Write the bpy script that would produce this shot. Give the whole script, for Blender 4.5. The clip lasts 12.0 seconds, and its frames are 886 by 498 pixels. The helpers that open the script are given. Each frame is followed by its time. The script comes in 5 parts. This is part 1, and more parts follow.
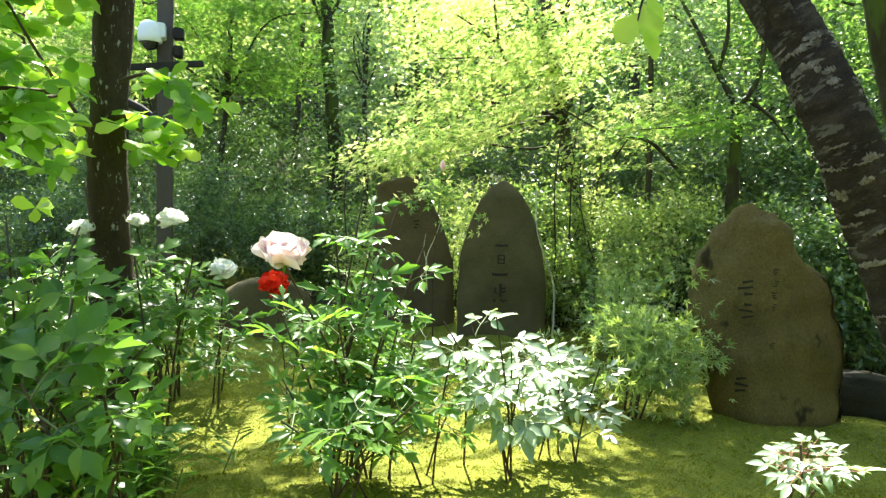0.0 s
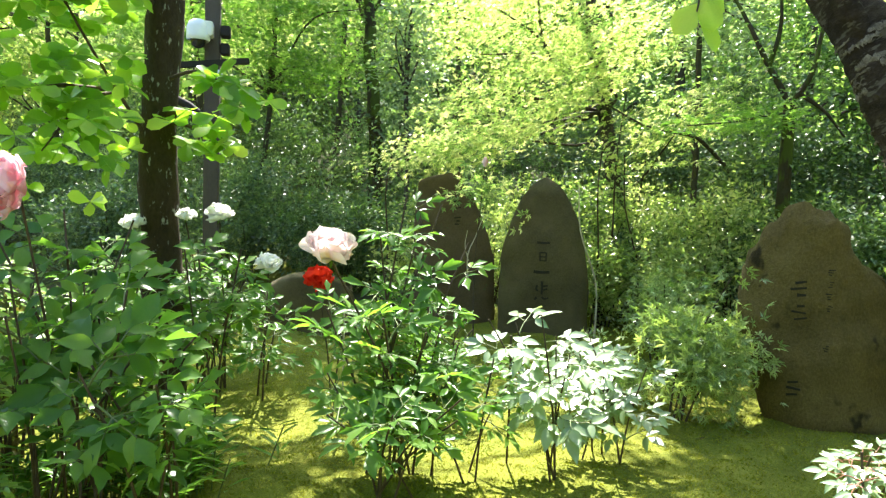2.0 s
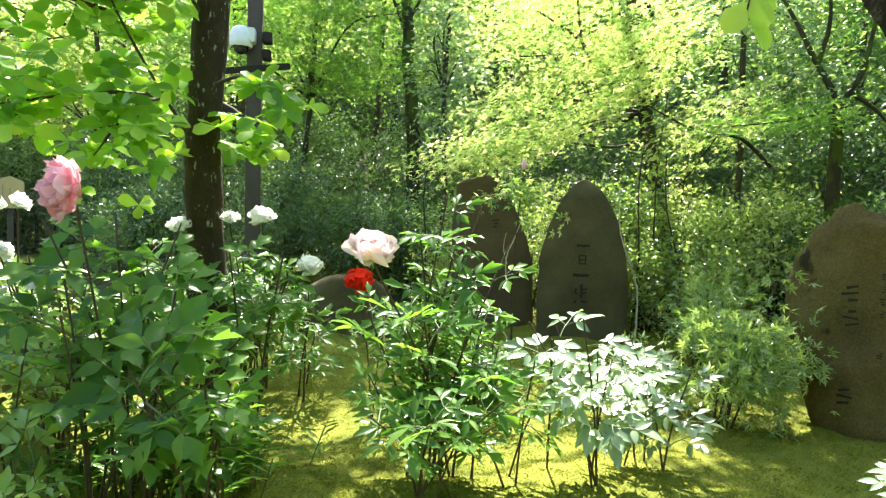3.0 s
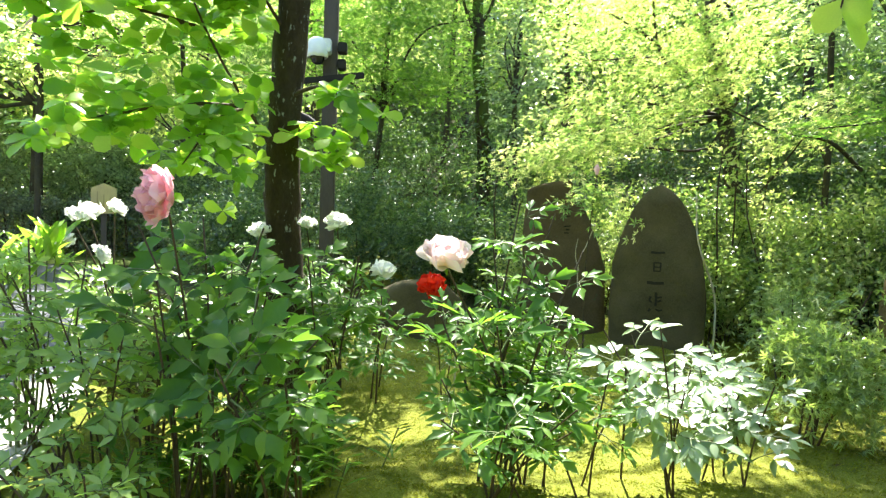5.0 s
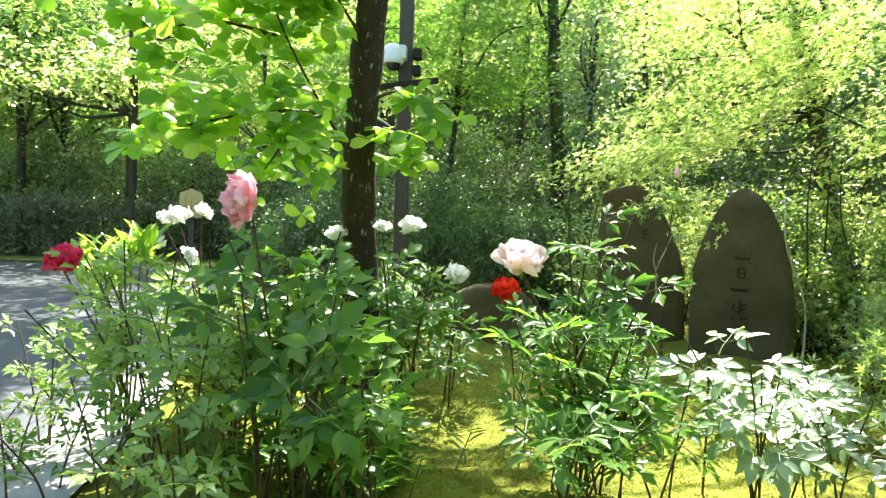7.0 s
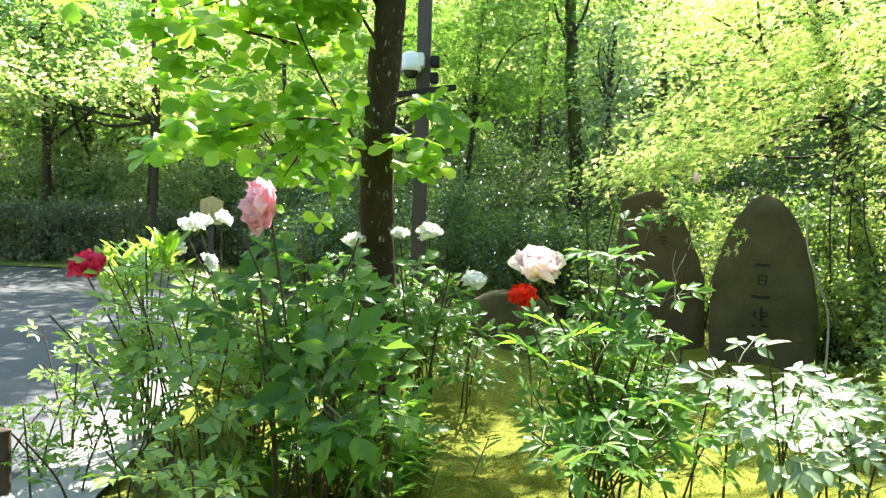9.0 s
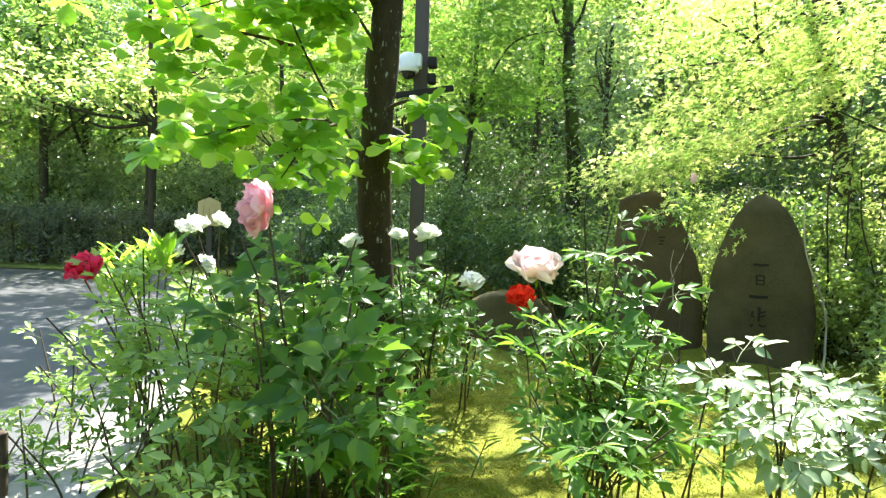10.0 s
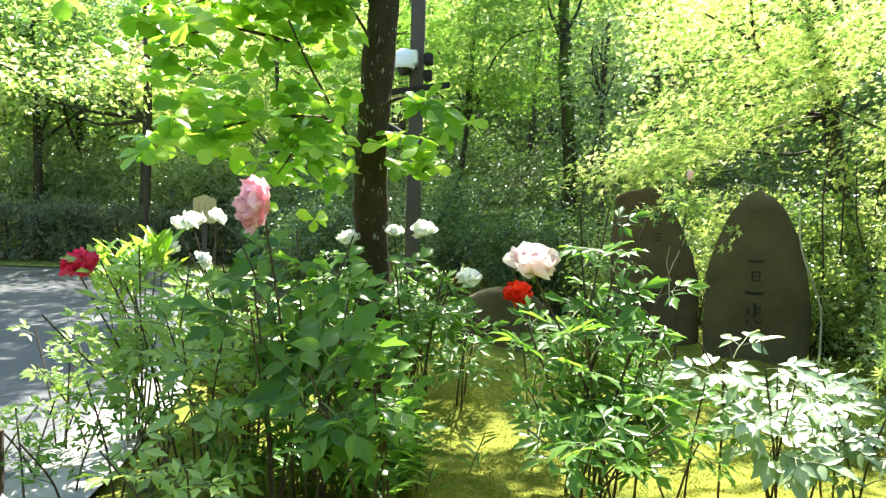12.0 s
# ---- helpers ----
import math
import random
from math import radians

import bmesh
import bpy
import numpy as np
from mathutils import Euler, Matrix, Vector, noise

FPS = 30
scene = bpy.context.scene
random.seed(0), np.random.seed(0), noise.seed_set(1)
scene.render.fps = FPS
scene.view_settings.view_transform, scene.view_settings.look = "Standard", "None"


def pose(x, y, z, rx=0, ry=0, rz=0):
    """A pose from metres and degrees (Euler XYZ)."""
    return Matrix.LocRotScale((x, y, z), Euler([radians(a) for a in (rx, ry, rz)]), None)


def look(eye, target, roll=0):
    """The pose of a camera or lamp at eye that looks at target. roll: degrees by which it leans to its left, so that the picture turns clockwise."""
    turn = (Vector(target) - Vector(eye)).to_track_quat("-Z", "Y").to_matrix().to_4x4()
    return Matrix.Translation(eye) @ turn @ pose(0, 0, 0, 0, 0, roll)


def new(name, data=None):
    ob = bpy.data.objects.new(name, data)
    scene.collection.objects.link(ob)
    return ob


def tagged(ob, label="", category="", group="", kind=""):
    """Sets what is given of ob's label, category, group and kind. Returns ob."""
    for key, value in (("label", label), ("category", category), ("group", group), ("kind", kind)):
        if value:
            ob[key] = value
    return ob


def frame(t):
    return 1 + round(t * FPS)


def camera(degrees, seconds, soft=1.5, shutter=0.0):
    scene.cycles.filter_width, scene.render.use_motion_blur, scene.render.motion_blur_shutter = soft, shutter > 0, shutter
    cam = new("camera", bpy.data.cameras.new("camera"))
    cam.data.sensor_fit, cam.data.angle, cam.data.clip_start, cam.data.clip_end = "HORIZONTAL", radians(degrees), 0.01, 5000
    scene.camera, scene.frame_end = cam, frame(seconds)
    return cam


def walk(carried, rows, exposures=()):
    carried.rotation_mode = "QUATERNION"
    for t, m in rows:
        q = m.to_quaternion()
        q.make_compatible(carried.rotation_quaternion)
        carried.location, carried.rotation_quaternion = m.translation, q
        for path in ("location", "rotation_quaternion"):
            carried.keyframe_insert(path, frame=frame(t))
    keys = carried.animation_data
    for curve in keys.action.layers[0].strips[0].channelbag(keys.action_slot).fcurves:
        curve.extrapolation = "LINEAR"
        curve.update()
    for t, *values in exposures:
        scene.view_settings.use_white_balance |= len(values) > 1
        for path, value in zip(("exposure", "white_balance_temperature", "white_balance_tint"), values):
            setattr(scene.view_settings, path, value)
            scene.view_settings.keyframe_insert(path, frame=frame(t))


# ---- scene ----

# ------------------------------------------------------------------ camera
cam = camera(67.8, 12.0, soft=1.35)
PATH = [
    (0, 0.090, -0.026, 1.407, 86.82, -1.55, -17.24),
    (0.5, 0.084, -0.022, 1.406, 86.79, -1.55, -16.89),
    (1, 0.075, -0.014, 1.403, 86.68, -1.88, -16.15),
    (1.5, 0.063, -0.006, 1.403, 86.53, -1.94, -15.02),
    (2, 0.060, 0.000, 1.402, 86.45, -1.90, -13.94),
    (2.5, 0.054, 0.001, 1.401, 86.45, -1.90, -12.55),
    (3, 0.038, 0.005, 1.401, 86.58, -1.82, -10.81),
    (5, 0.010, -0.009, 1.402, 86.88, -1.88, -4.90),
    (5.5, 0.005, -0.008, 1.403, 86.94, -1.83, -3.43),
    (6, -0.002, -0.005, 1.403, 87.00, -1.99, -1.62),
    (6.5, 0.000, 0.000, 1.400, 87.00, -2.00, 0.00),
    (7, -0.000, -0.002, 1.398, 87.05, -1.90, 1.38),
    (7.5, -0.000, -0.004, 1.400, 87.17, -1.64, 2.49),
    (9.5, 0.005, -0.012, 1.398, 87.62, -1.82, 2.93),
    (10, 0.006, -0.008, 1.400, 87.63, -1.66, 2.76),
    (10.5, 0.001, -0.008, 1.398, 87.68, -1.67, 2.52),
    (11, -0.001, -0.002, 1.398, 87.64, -1.83, 2.26),
    (11.5, 0.000, -0.003, 1.396, 87.52, -1.80, 2.30),
    (12, -0.001, -0.006, 1.395, 87.40, -1.61, 2.39),
]
walk(cam, [(t, pose(x, y, z, rx, ry, rz)) for t, x, y, z, rx, ry, rz in PATH], exposures=[(0, 2.45, 6560, 10), (12, 2.51, 6560, 10)])

# ------------------------------------------------------------------ daylight
SUN_ELEV, SUN_AZ = 56.0, 12.0          # degrees; azimuth to the right of the y axis
world = bpy.data.worlds.new("sky")
scene.world = world
world.use_nodes = True
wn = world.node_tree.nodes
sky = wn.new("ShaderNodeTexSky")
sky.sky_type, sky.sun_disc = "NISHITA", False
sky.sun_elevation, sky.sun_rotation = radians(SUN_ELEV), radians(SUN_AZ)
wn["Background"].inputs["Strength"].default_value = 0.13
world.node_tree.links.new(sky.outputs["Color"], wn["Background"].inputs["Color"])
sun_data = bpy.data.lights.new("sun", "SUN")
sun_data.energy, sun_data.angle, sun_data.color = 5.0, radians(0.53), (1.0, 0.95, 0.86)
sun = new("sun", sun_data)
_e, _a = radians(SUN_ELEV), radians(SUN_AZ)
sun.matrix_world = look((math.sin(_a) * math.cos(_e) * 50, math.cos(_a) * math.cos(_e) * 50, math.sin(_e) * 50), (0, 0, 0))

# ------------------------------------------------------------------ materials


def material(name):
    m = bpy.data.materials.new(name)
    m.use_nodes = True
    return m, m.node_tree.nodes, m.node_tree.links, m.node_tree.nodes["Principled BSDF"]


def ramp(nodes, stops):
    r = nodes.new("ShaderNodeValToRGB")
    while len(r.color_ramp.elements) < len(stops):
        r.color_ramp.elements.new(0.5)
    for e, (p, c) in zip(r.color_ramp.elements, stops):
        e.position, e.color = p, (*c, 1)
    return r


def noise_tex(nodes, links, scale, detail=4.0, rough=0.6, coords=None):
    n = nodes.new("ShaderNodeTexNoise")
    n.inputs["Scale"].default_value, n.inputs["Detail"].default_value, n.inputs["Roughness"].default_value = scale, detail, rough
    if coords is not None:
        links.new(coords, n.inputs["Vector"])
    return n


def surface(name, stops, scale=6.0, fine=60.0, rough=0.8, bump=0.3, dist=0.01, stretch=(1, 1, 1), metallic=0.0, spot=None, along=None):
    """Rough natural surface: broad colour patches, fine grain, relief; spot = (scale, low, colour) adds stains or lichen."""
    m, nodes, links, bsdf = material(name)
    tc, mp = nodes.new("ShaderNodeTexCoord"), nodes.new("ShaderNodeMapping")
    mp.inputs["Scale"].default_value = stretch
    if along is not None:
        mp.vector_type = "TEXTURE"
        mp.inputs["Scale"].default_value = [1 / c for c in stretch]
        mp.inputs["Rotation"].default_value = Vector(along).to_track_quat("Z", "Y").to_euler()
    links.new(tc.outputs["Object"], mp.inputs["Vector"])
    big = noise_tex(nodes, links, scale, 5, 0.6, mp.outputs[0])
    small = noise_tex(nodes, links, fine, 4, 0.7, mp.outputs[0])
    mix = nodes.new("ShaderNodeMath")
    mix.operation, mix.inputs[1].default_value = "MULTIPLY_ADD", 0.45
    links.new(small.outputs["Fac"], mix.inputs[0])
    half = nodes.new("ShaderNodeMath")
    half.operation, half.inputs[1].default_value = "MULTIPLY", 0.58
    links.new(big.outputs["Fac"], half.inputs[0])
    links.new(half.outputs[0], mix.inputs[2])
    r = ramp(nodes, stops)
    links.new(mix.outputs[0], r.inputs[0])
    colour = r.outputs[0]
    if spot:
        sp = noise_tex(nodes, links, spot[0], 3, 0.65, mp.outputs[0])
        sr = ramp(nodes, [(spot[1], (0, 0, 0)), (spot[1] + 0.06, (1, 1, 1))])
        links.new(sp.outputs["Fac"], sr.inputs[0])
        mc = nodes.new("ShaderNodeMixRGB")
        mc.inputs[2].default_value = (*spot[2], 1)
        links.new(sr.outputs[0], mc.inputs[0])
        links.new(colour, mc.inputs[1])
        colour = mc.outputs[0]
    links.new(colour, bsdf.inputs["Base Color"])
    bsdf.inputs["Roughness"].default_value, bsdf.inputs["Metallic"].default_value = rough, metallic
    bsdf.inputs["Specular IOR Level"].default_value = 0.5 if rough < 0.8 else 0.2
    b = nodes.new("ShaderNodeBump")
    b.inputs["Strength"].default_value, b.inputs["Distance"].default_value = bump, dist
    links.new(mix.outputs[0], b.inputs["Height"])
    links.new(b.outputs[0], bsdf.inputs["Normal"])
    return m


def leafy(name, stops, glow, through_share=0.4, rough=0.42, spec=0.5, bough_scale=1.6):
    """Thin leaf or petal: glossy top coat, light coming through; hue drifts from bough to bough and a little from leaf to leaf."""
    m, nodes, links, bsdf = material(name)
    geo, oi = nodes.new("ShaderNodeNewGeometry"), nodes.new("ShaderNodeObjectInfo")
    tc = nodes.new("ShaderNodeTexCoord")
    blot = noise_tex(nodes, links, 23.0, 3, 0.6, tc.outputs["Object"])
    bough = noise_tex(nodes, links, bough_scale, 2, 0.5, geo.outputs["Position"])
    total = None
    for source, share, shift in ((geo.outputs["Random Per Island"], 0.8, -0.38), (oi.outputs["Random"], 0.3, -0.15), (bough.outputs["Fac"], 1.3, -0.15), (blot.outputs["Fac"], 0.2, -0.1)):
        ma = nodes.new("ShaderNodeMath")
        ma.operation, ma.inputs[1].default_value, ma.inputs[2].default_value = "MULTIPLY_ADD", share, shift
        links.new(source, ma.inputs[0])
        if total is not None:
            ad = nodes.new("ShaderNodeMath")
            ad.operation = "ADD"
            links.new(total, ad.inputs[0])
            links.new(ma.outputs[0], ad.inputs[1])
            total = ad.outputs[0]
        else:
            total = ma.outputs[0]
    r = ramp(nodes, stops)
    links.new(total, r.inputs[0])
    links.new(r.outputs[0], bsdf.inputs["Base Color"])
    bsdf.inputs["Roughness"].default_value = rough
    bsdf.inputs["Specular IOR Level"].default_value = spec
    tr = nodes.new("ShaderNodeBsdfTranslucent")
    tint = nodes.new("ShaderNodeMixRGB")
    tint.blend_type, tint.inputs[0].default_value, tint.inputs[2].default_value = "MULTIPLY", 1.0, (*glow, 1)
    links.new(r.outputs[0], tint.inputs[1])
    links.new(tint.outputs[0], tr.inputs["Color"])
    ms = nodes.new("ShaderNodeMixShader")
    ms.inputs[0].default_value = through_share
    links.new(bsdf.outputs[0], ms.inputs[1])
    links.new(tr.outputs[0], ms.inputs[2])
    links.new(ms.outputs[0], nodes["Material Output"].inputs["Surface"])
    return m


def plain(name, colour, rough=0.5, metallic=0.0):
    return surface(name, [(0.3, tuple(c * 0.85 for c in colour)), (0.7, colour)], 12, 120, rough, 0.08, 0.002, metallic=metallic)


PEONY_LEAF = leafy("peony_leaf", [(0.0, (0.042, 0.105, 0.025)), (0.5, (0.074, 0.163, 0.033)), (1.0, (0.15, 0.25, 0.055))], (2.3, 2.4, 0.9), 0.46, 0.3, 0.18)
YOUNG_LEAF = leafy("young_peony_leaf", [(0.0, (0.14, 0.26, 0.055)), (1.0, (0.28, 0.4, 0.11))], (1.9, 1.9, 0.7), 0.47, 0.3, 0.6)
BROAD_LEAF = leafy("broad_leaf", [(0.0, (0.11, 0.235, 0.028)), (0.5, (0.18, 0.325, 0.045)), (1.0, (0.4, 0.49, 0.15))], (1.95, 2.0, 0.85), 0.66, 0.3, 0.4)
MAPLE_LEAF = leafy("maple_leaf", [(0.05, (0.085, 0.17, 0.045)), (0.42, (0.25, 0.375, 0.11)), (0.75, (0.54, 0.56, 0.31))], (1.7, 1.7, 1.1), 0.58, 0.3, 0.9, 2.0)
WOOD_LEAF = leafy("woodland_leaf", [(0.0, (0.07, 0.14, 0.05)), (0.5, (0.16, 0.25, 0.085)), (1.0, (0.36, 0.43, 0.2))], (2.1, 2.1, 1.05), 0.5, 0.32, 0.8)
SOFT_LEAF = leafy("soft_green_leaf", [(0.0, (0.075, 0.155, 0.032)), (0.5, (0.125, 0.23, 0.048)), (1.0, (0.24, 0.34, 0.1))], (1.8, 2.0, 0.9), 0.52, 0.35, 0.6)
SHRUB_LEAF = leafy("evergreen_leaf", [(0.0, (0.03, 0.066, 0.03)), (0.5, (0.066, 0.126, 0.05)), (1.0, (0.15, 0.23, 0.095))], (2.0, 2.1, 0.85), 0.32, 0.4, 0.9)
DEEP_LEAF = leafy("deep_green_leaf", [(0.0, (0.04, 0.09, 0.035)), (0.5, (0.08, 0.15, 0.055)), (1.0, (0.18, 0.27, 0.11))], (1.9, 2.1, 0.8), 0.38, 0.42, 0.45)
GREY_LEAF = leafy("grey_green_leaf", [(0.0, (0.11, 0.17, 0.105)), (1.0, (0.33, 0.42, 0.28))], (1.8, 1.95, 0.9), 0.38, 0.34, 1.0)
DRY_LEAF = leafy("olive_leaf", [(0.0, (0.07, 0.09, 0.025)), (0.5, (0.11, 0.12, 0.035)), (1.0, (0.16, 0.13, 0.05))], (1.4, 1.4, 0.7), 0.35, 0.5)
WHITE_PETAL = leafy("white_petal", [(0.0, (0.88, 0.88, 0.85)), (1.0, (0.93, 0.93, 0.91))], (1, 1, 1), 0.5, 0.6, 0.3)
BLUSH_PETAL = leafy("blush_petal", [(0.0, (0.9, 0.7, 0.69)), (0.5, (0.93, 0.8, 0.785)), (1.0, (0.95, 0.89, 0.87))], (1, 0.97, 0.97), 0.45, 0.6, 0.3, 9.0)
ROSE_PETAL = leafy("rose_tinted_petal", [(0.0, (0.86, 0.55, 0.55)), (0.5, (0.9, 0.68, 0.67)), (1.0, (0.93, 0.8, 0.78))], (1, 0.9, 0.9), 0.42, 0.6, 0.3)
HEDGE_LEAF = leafy("hedge_leaf", [(0.0, (0.055, 0.075, 0.055)), (0.5, (0.095, 0.125, 0.085)), (1.0, (0.17, 0.21, 0.14))], (1.6, 1.7, 0.9), 0.25, 0.4, 0.8)
PINK_PETAL = leafy("pink_petal", [(0.0, (0.84, 0.4, 0.5)), (0.5, (0.9, 0.55, 0.63)), (1.0, (0.94, 0.79, 0.81))], (1, 0.86, 0.88), 0.5, 0.6, 0.3, 9.0)
RED_PETAL = leafy("red_petal", [(0.0, (0.56, 0.018, 0.07)), (1.0, (0.74, 0.05, 0.16))], (1.4, 1, 1), 0.4, 0.55, 0.3)
SCARLET_PETAL = leafy("scarlet_petal", [(0.0, (0.62, 0.02, 0.012)), (1.0, (0.8, 0.05, 0.02))], (1.3, 1.2, 1), 0.45, 0.55, 0.3)
# paler copy of the peony green; part of the sun's glare is in the colour
PALE_LEAF = leafy("glare_pale_peony_leaf", [(0.0, (0.11, 0.19, 0.085)), (1.0, (0.25, 0.34, 0.19))], (1.7, 1.8, 0.8), 0.32, 0.36, 1.0)
BUSH_LEAF = leafy("bush_maple_leaf", [(0.0, (0.12, 0.2, 0.07)), (0.5, (0.22, 0.31, 0.12)), (1.0, (0.38, 0.45, 0.2))], (1.8, 1.85, 0.85), 0.44, 0.34, 1.0)
STAMEN = plain("stamen_yellow", (0.75, 0.5, 0.08), 0.8)
GREEN_STEM = plain("green_stem", (0.09, 0.13, 0.03), 0.6)
RED_STEM = plain("red_stem", (0.3, 0.09, 0.05), 0.55)
WOODY_STEM = surface("woody_stem", [(0.3, (0.03, 0.022, 0.015)), (0.7, (0.1, 0.075, 0.05))], 20, 150, 0.85, 0.5, 0.004)
MOSS = surface("moss", [(0.3, (0.052, 0.07, 0.009)), (0.5, (0.13, 0.15, 0.017)), (0.72, (0.25, 0.255, 0.038))], 2.2, 60, 0.95, 0.9, 0.03, spot=(2.6, 0.66, (0.09, 0.078, 0.028)))
MOSS_TUFT = leafy("moss_tuft", [(0.0, (0.088, 0.116, 0.013)), (0.5, (0.168, 0.196, 0.024)), (1.0, (0.29, 0.29, 0.052))], (1.4, 1.4, 0.7), 0.5, 0.8, 0.1)
ROAD_MAT = surface("weathered_asphalt", [(0.3, (0.038, 0.043, 0.047)), (0.7, (0.064, 0.07, 0.075))], 0.8, 90, 0.75, 0.5, 0.01)
GRIT = surface("pale_grit", [(0.3, (0.2, 0.195, 0.18)), (0.7, (0.42, 0.41, 0.385))], 3, 120, 0.9, 0.7, 0.01)
STONE_GREY = surface("grey_brown_stone", [(0.3, (0.044, 0.036, 0.017)), (0.5, (0.08, 0.066, 0.031)), (0.72, (0.125, 0.102, 0.053))], 3.0, 70, 0.88, 0.5, 0.012, spot=(14, 0.7, (0.15, 0.15, 0.12)))
STONE_BROWN = surface("brown_stone", [(0.3, (0.05, 0.036, 0.02)), (0.5, (0.09, 0.066, 0.036)), (0.72, (0.14, 0.105, 0.062))], 2.5, 60, 0.88, 0.6, 0.015, spot=(9, 0.66, (0.09, 0.1, 0.05)))
STONE_PALE = surface("tan_stone", [(0.28, (0.034, 0.026, 0.009)), (0.5, (0.105, 0.079, 0.027)), (0.72, (0.18, 0.139, 0.055))], 2.4, 60, 0.9, 0.9, 0.03, stretch=(1.2, 1.2, 0.8), spot=(3.5, 0.62, (0.028, 0.022, 0.01)))
# near-black: the boulder's deep shade is put into the stone colour
STONE_SHADED = surface("shade_dark_stone", [(0.3, (0.012, 0.012, 0.007)), (0.7, (0.034, 0.032, 0.02))], 4, 60, 0.85, 0.6, 0.015)
CARVED = plain("carved_dark", (0.03, 0.027, 0.02), 0.95)
BARK = surface("mossy_grey_bark", [(0.3, (0.015, 0.011, 0.005)), (0.5, (0.032, 0.023, 0.011)), (0.72, (0.058, 0.046, 0.024))], 5, 55, 0.9, 0.8, 0.02, stretch=(1, 1, 0.45), spot=(24, 0.62, (0.24, 0.25, 0.2)))
BARK_MOSS = surface("mossy_bark", [(0.3, (0.018, 0.014, 0.008)), (0.7, (0.06, 0.05, 0.03))], 5, 50, 0.9, 0.8, 0.02, stretch=(1, 1, 0.4), spot=(4, 0.5, (0.06, 0.085, 0.015)))
BARK_DARK = surface("dark_bark", [(0.3, (0.024, 0.02, 0.014)), (0.7, (0.085, 0.074, 0.055))], 6, 50, 0.9, 0.8, 0.02, stretch=(1, 1, 0.3))
AZALEA_LEAF = leafy("azalea_leaf", [(0.0, (0.11, 0.19, 0.06)), (0.5, (0.23, 0.32, 0.11)), (1.0, (0.42, 0.47, 0.25))], (1.8, 1.8, 0.95), 0.46, 0.3, 1.0)
BARK_CHERRY = surface("cherry_bark", [(0.3, (0.012, 0.008, 0.006)), (0.5, (0.034, 0.024, 0.019)), (0.7, (0.085, 0.063, 0.052))], 7, 80, 0.9, 1.0, 0.04, stretch=(1.0, 1.0, 2.8), spot=(9, 0.58, (0.12, 0.105, 0.088)), along=(-0.6, 0.45, 1.15))
LENTICEL = surface("pale_bark_band", [(0.35, (0.05, 0.04, 0.034)), (0.5, (0.13, 0.11, 0.095)), (0.66, (0.25, 0.22, 0.195))], 30, 140, 0.9, 0.9, 0.012)
POLE_MAT = surface("weathered_brown_post", [(0.3, (0.04, 0.031, 0.025)), (0.7, (0.088, 0.07, 0.056))], 3, 60, 0.75, 0.3, 0.005, stretch=(2, 2, 0.3))
METAL_DARK = plain("dark_painted_metal", (0.03, 0.027, 0.025), 0.8)
WHITE_PLASTIC = plain("white_plastic", (0.8, 0.81, 0.82), 0.4)
DOME = plain("smoked_dome", (0.02, 0.02, 0.025), 0.12)
SIGN_WOOD = surface("pale_sign_board", [(0.3, (0.44, 0.34, 0.14)), (0.7, (0.58, 0.46, 0.21))], 4, 40, 0.7, 0.3, 0.004, stretch=(1, 1, 0.3))
INK = plain("faded_ink", (0.4, 0.31, 0.15), 0.9)
EARTH = surface("woodland_floor", [(0.3, (0.025, 0.03, 0.012)), (0.5, (0.05, 0.055, 0.022)), (0.72, (0.085, 0.085, 0.035))], 0.7, 20, 0.95, 0.9, 0.05)
VERGE = surface("verge_grass", [(0.3, (0.06, 0.09, 0.02)), (0.7, (0.16, 0.19, 0.04))], 2, 60, 0.9, 0.8, 0.02)
CANE = plain("pale_cane", (0.5, 0.45, 0.34), 0.7)

# ------------------------------------------------------------------ mesh tools
rng = np.random.default_rng(7)


class Geo:
    """Collects vertices and faces, then makes one mesh."""

    def __init__(self):
        self.v, self.f, self.n = [], [], 0

    def add(self, verts, faces):
        verts = np.asarray(verts, dtype=float).reshape(-1, 3)
        faces = np.asarray(faces, dtype=int)
        self.v.append(verts)
        self.f.append(faces + self.n)
        self.n += len(verts)
        return self

    def mesh(self, name, mat, smooth=True):
        me = bpy.data.meshes.new(name)
        v = np.concatenate(self.v)
        loops = np.concatenate([f.ravel() for f in self.f])
        sizes = np.concatenate([np.full(len(f), f.shape[1]) for f in self.f])
        starts = np.concatenate([[0], np.cumsum(sizes)[:-1]])
        me.vertices.add(len(v))
        me.vertices.foreach_set("co", v.ravel().astype(np.float32))
        me.loops.add(len(loops))
        me.loops.foreach_set("vertex_index", loops.astype(np.int32))
        me.polygons.add(len(sizes))
        me.polygons.foreach_set("loop_start", starts.astype(np.int32))
        me.polygons.foreach_set("loop_total", sizes.astype(np.int32))
        me.polygons.foreach_set("use_smooth", np.full(len(sizes), smooth))
        me.update(calc_edges=True)
        me.validate()
        me.materials.append(mat)
        return me


def part(name, data, parent=None, label="", m=None):
    ob = new(name, data)
    if parent is not None:
        ob.parent = parent
    if m is not None:
        ob.matrix_local = m
    if label:
        tagged(ob, label)
    return ob


def thing(name, label, category, x=0.0, y=0.0, z=0.0, group="", kind="", rz=0.0):
    ob = new(name)
    ob.empty_display_size = 0.1
    ob.matrix_local = pose(x, y, z, 0, 0, rz)
    return tagged(ob, label, category, group, kind)


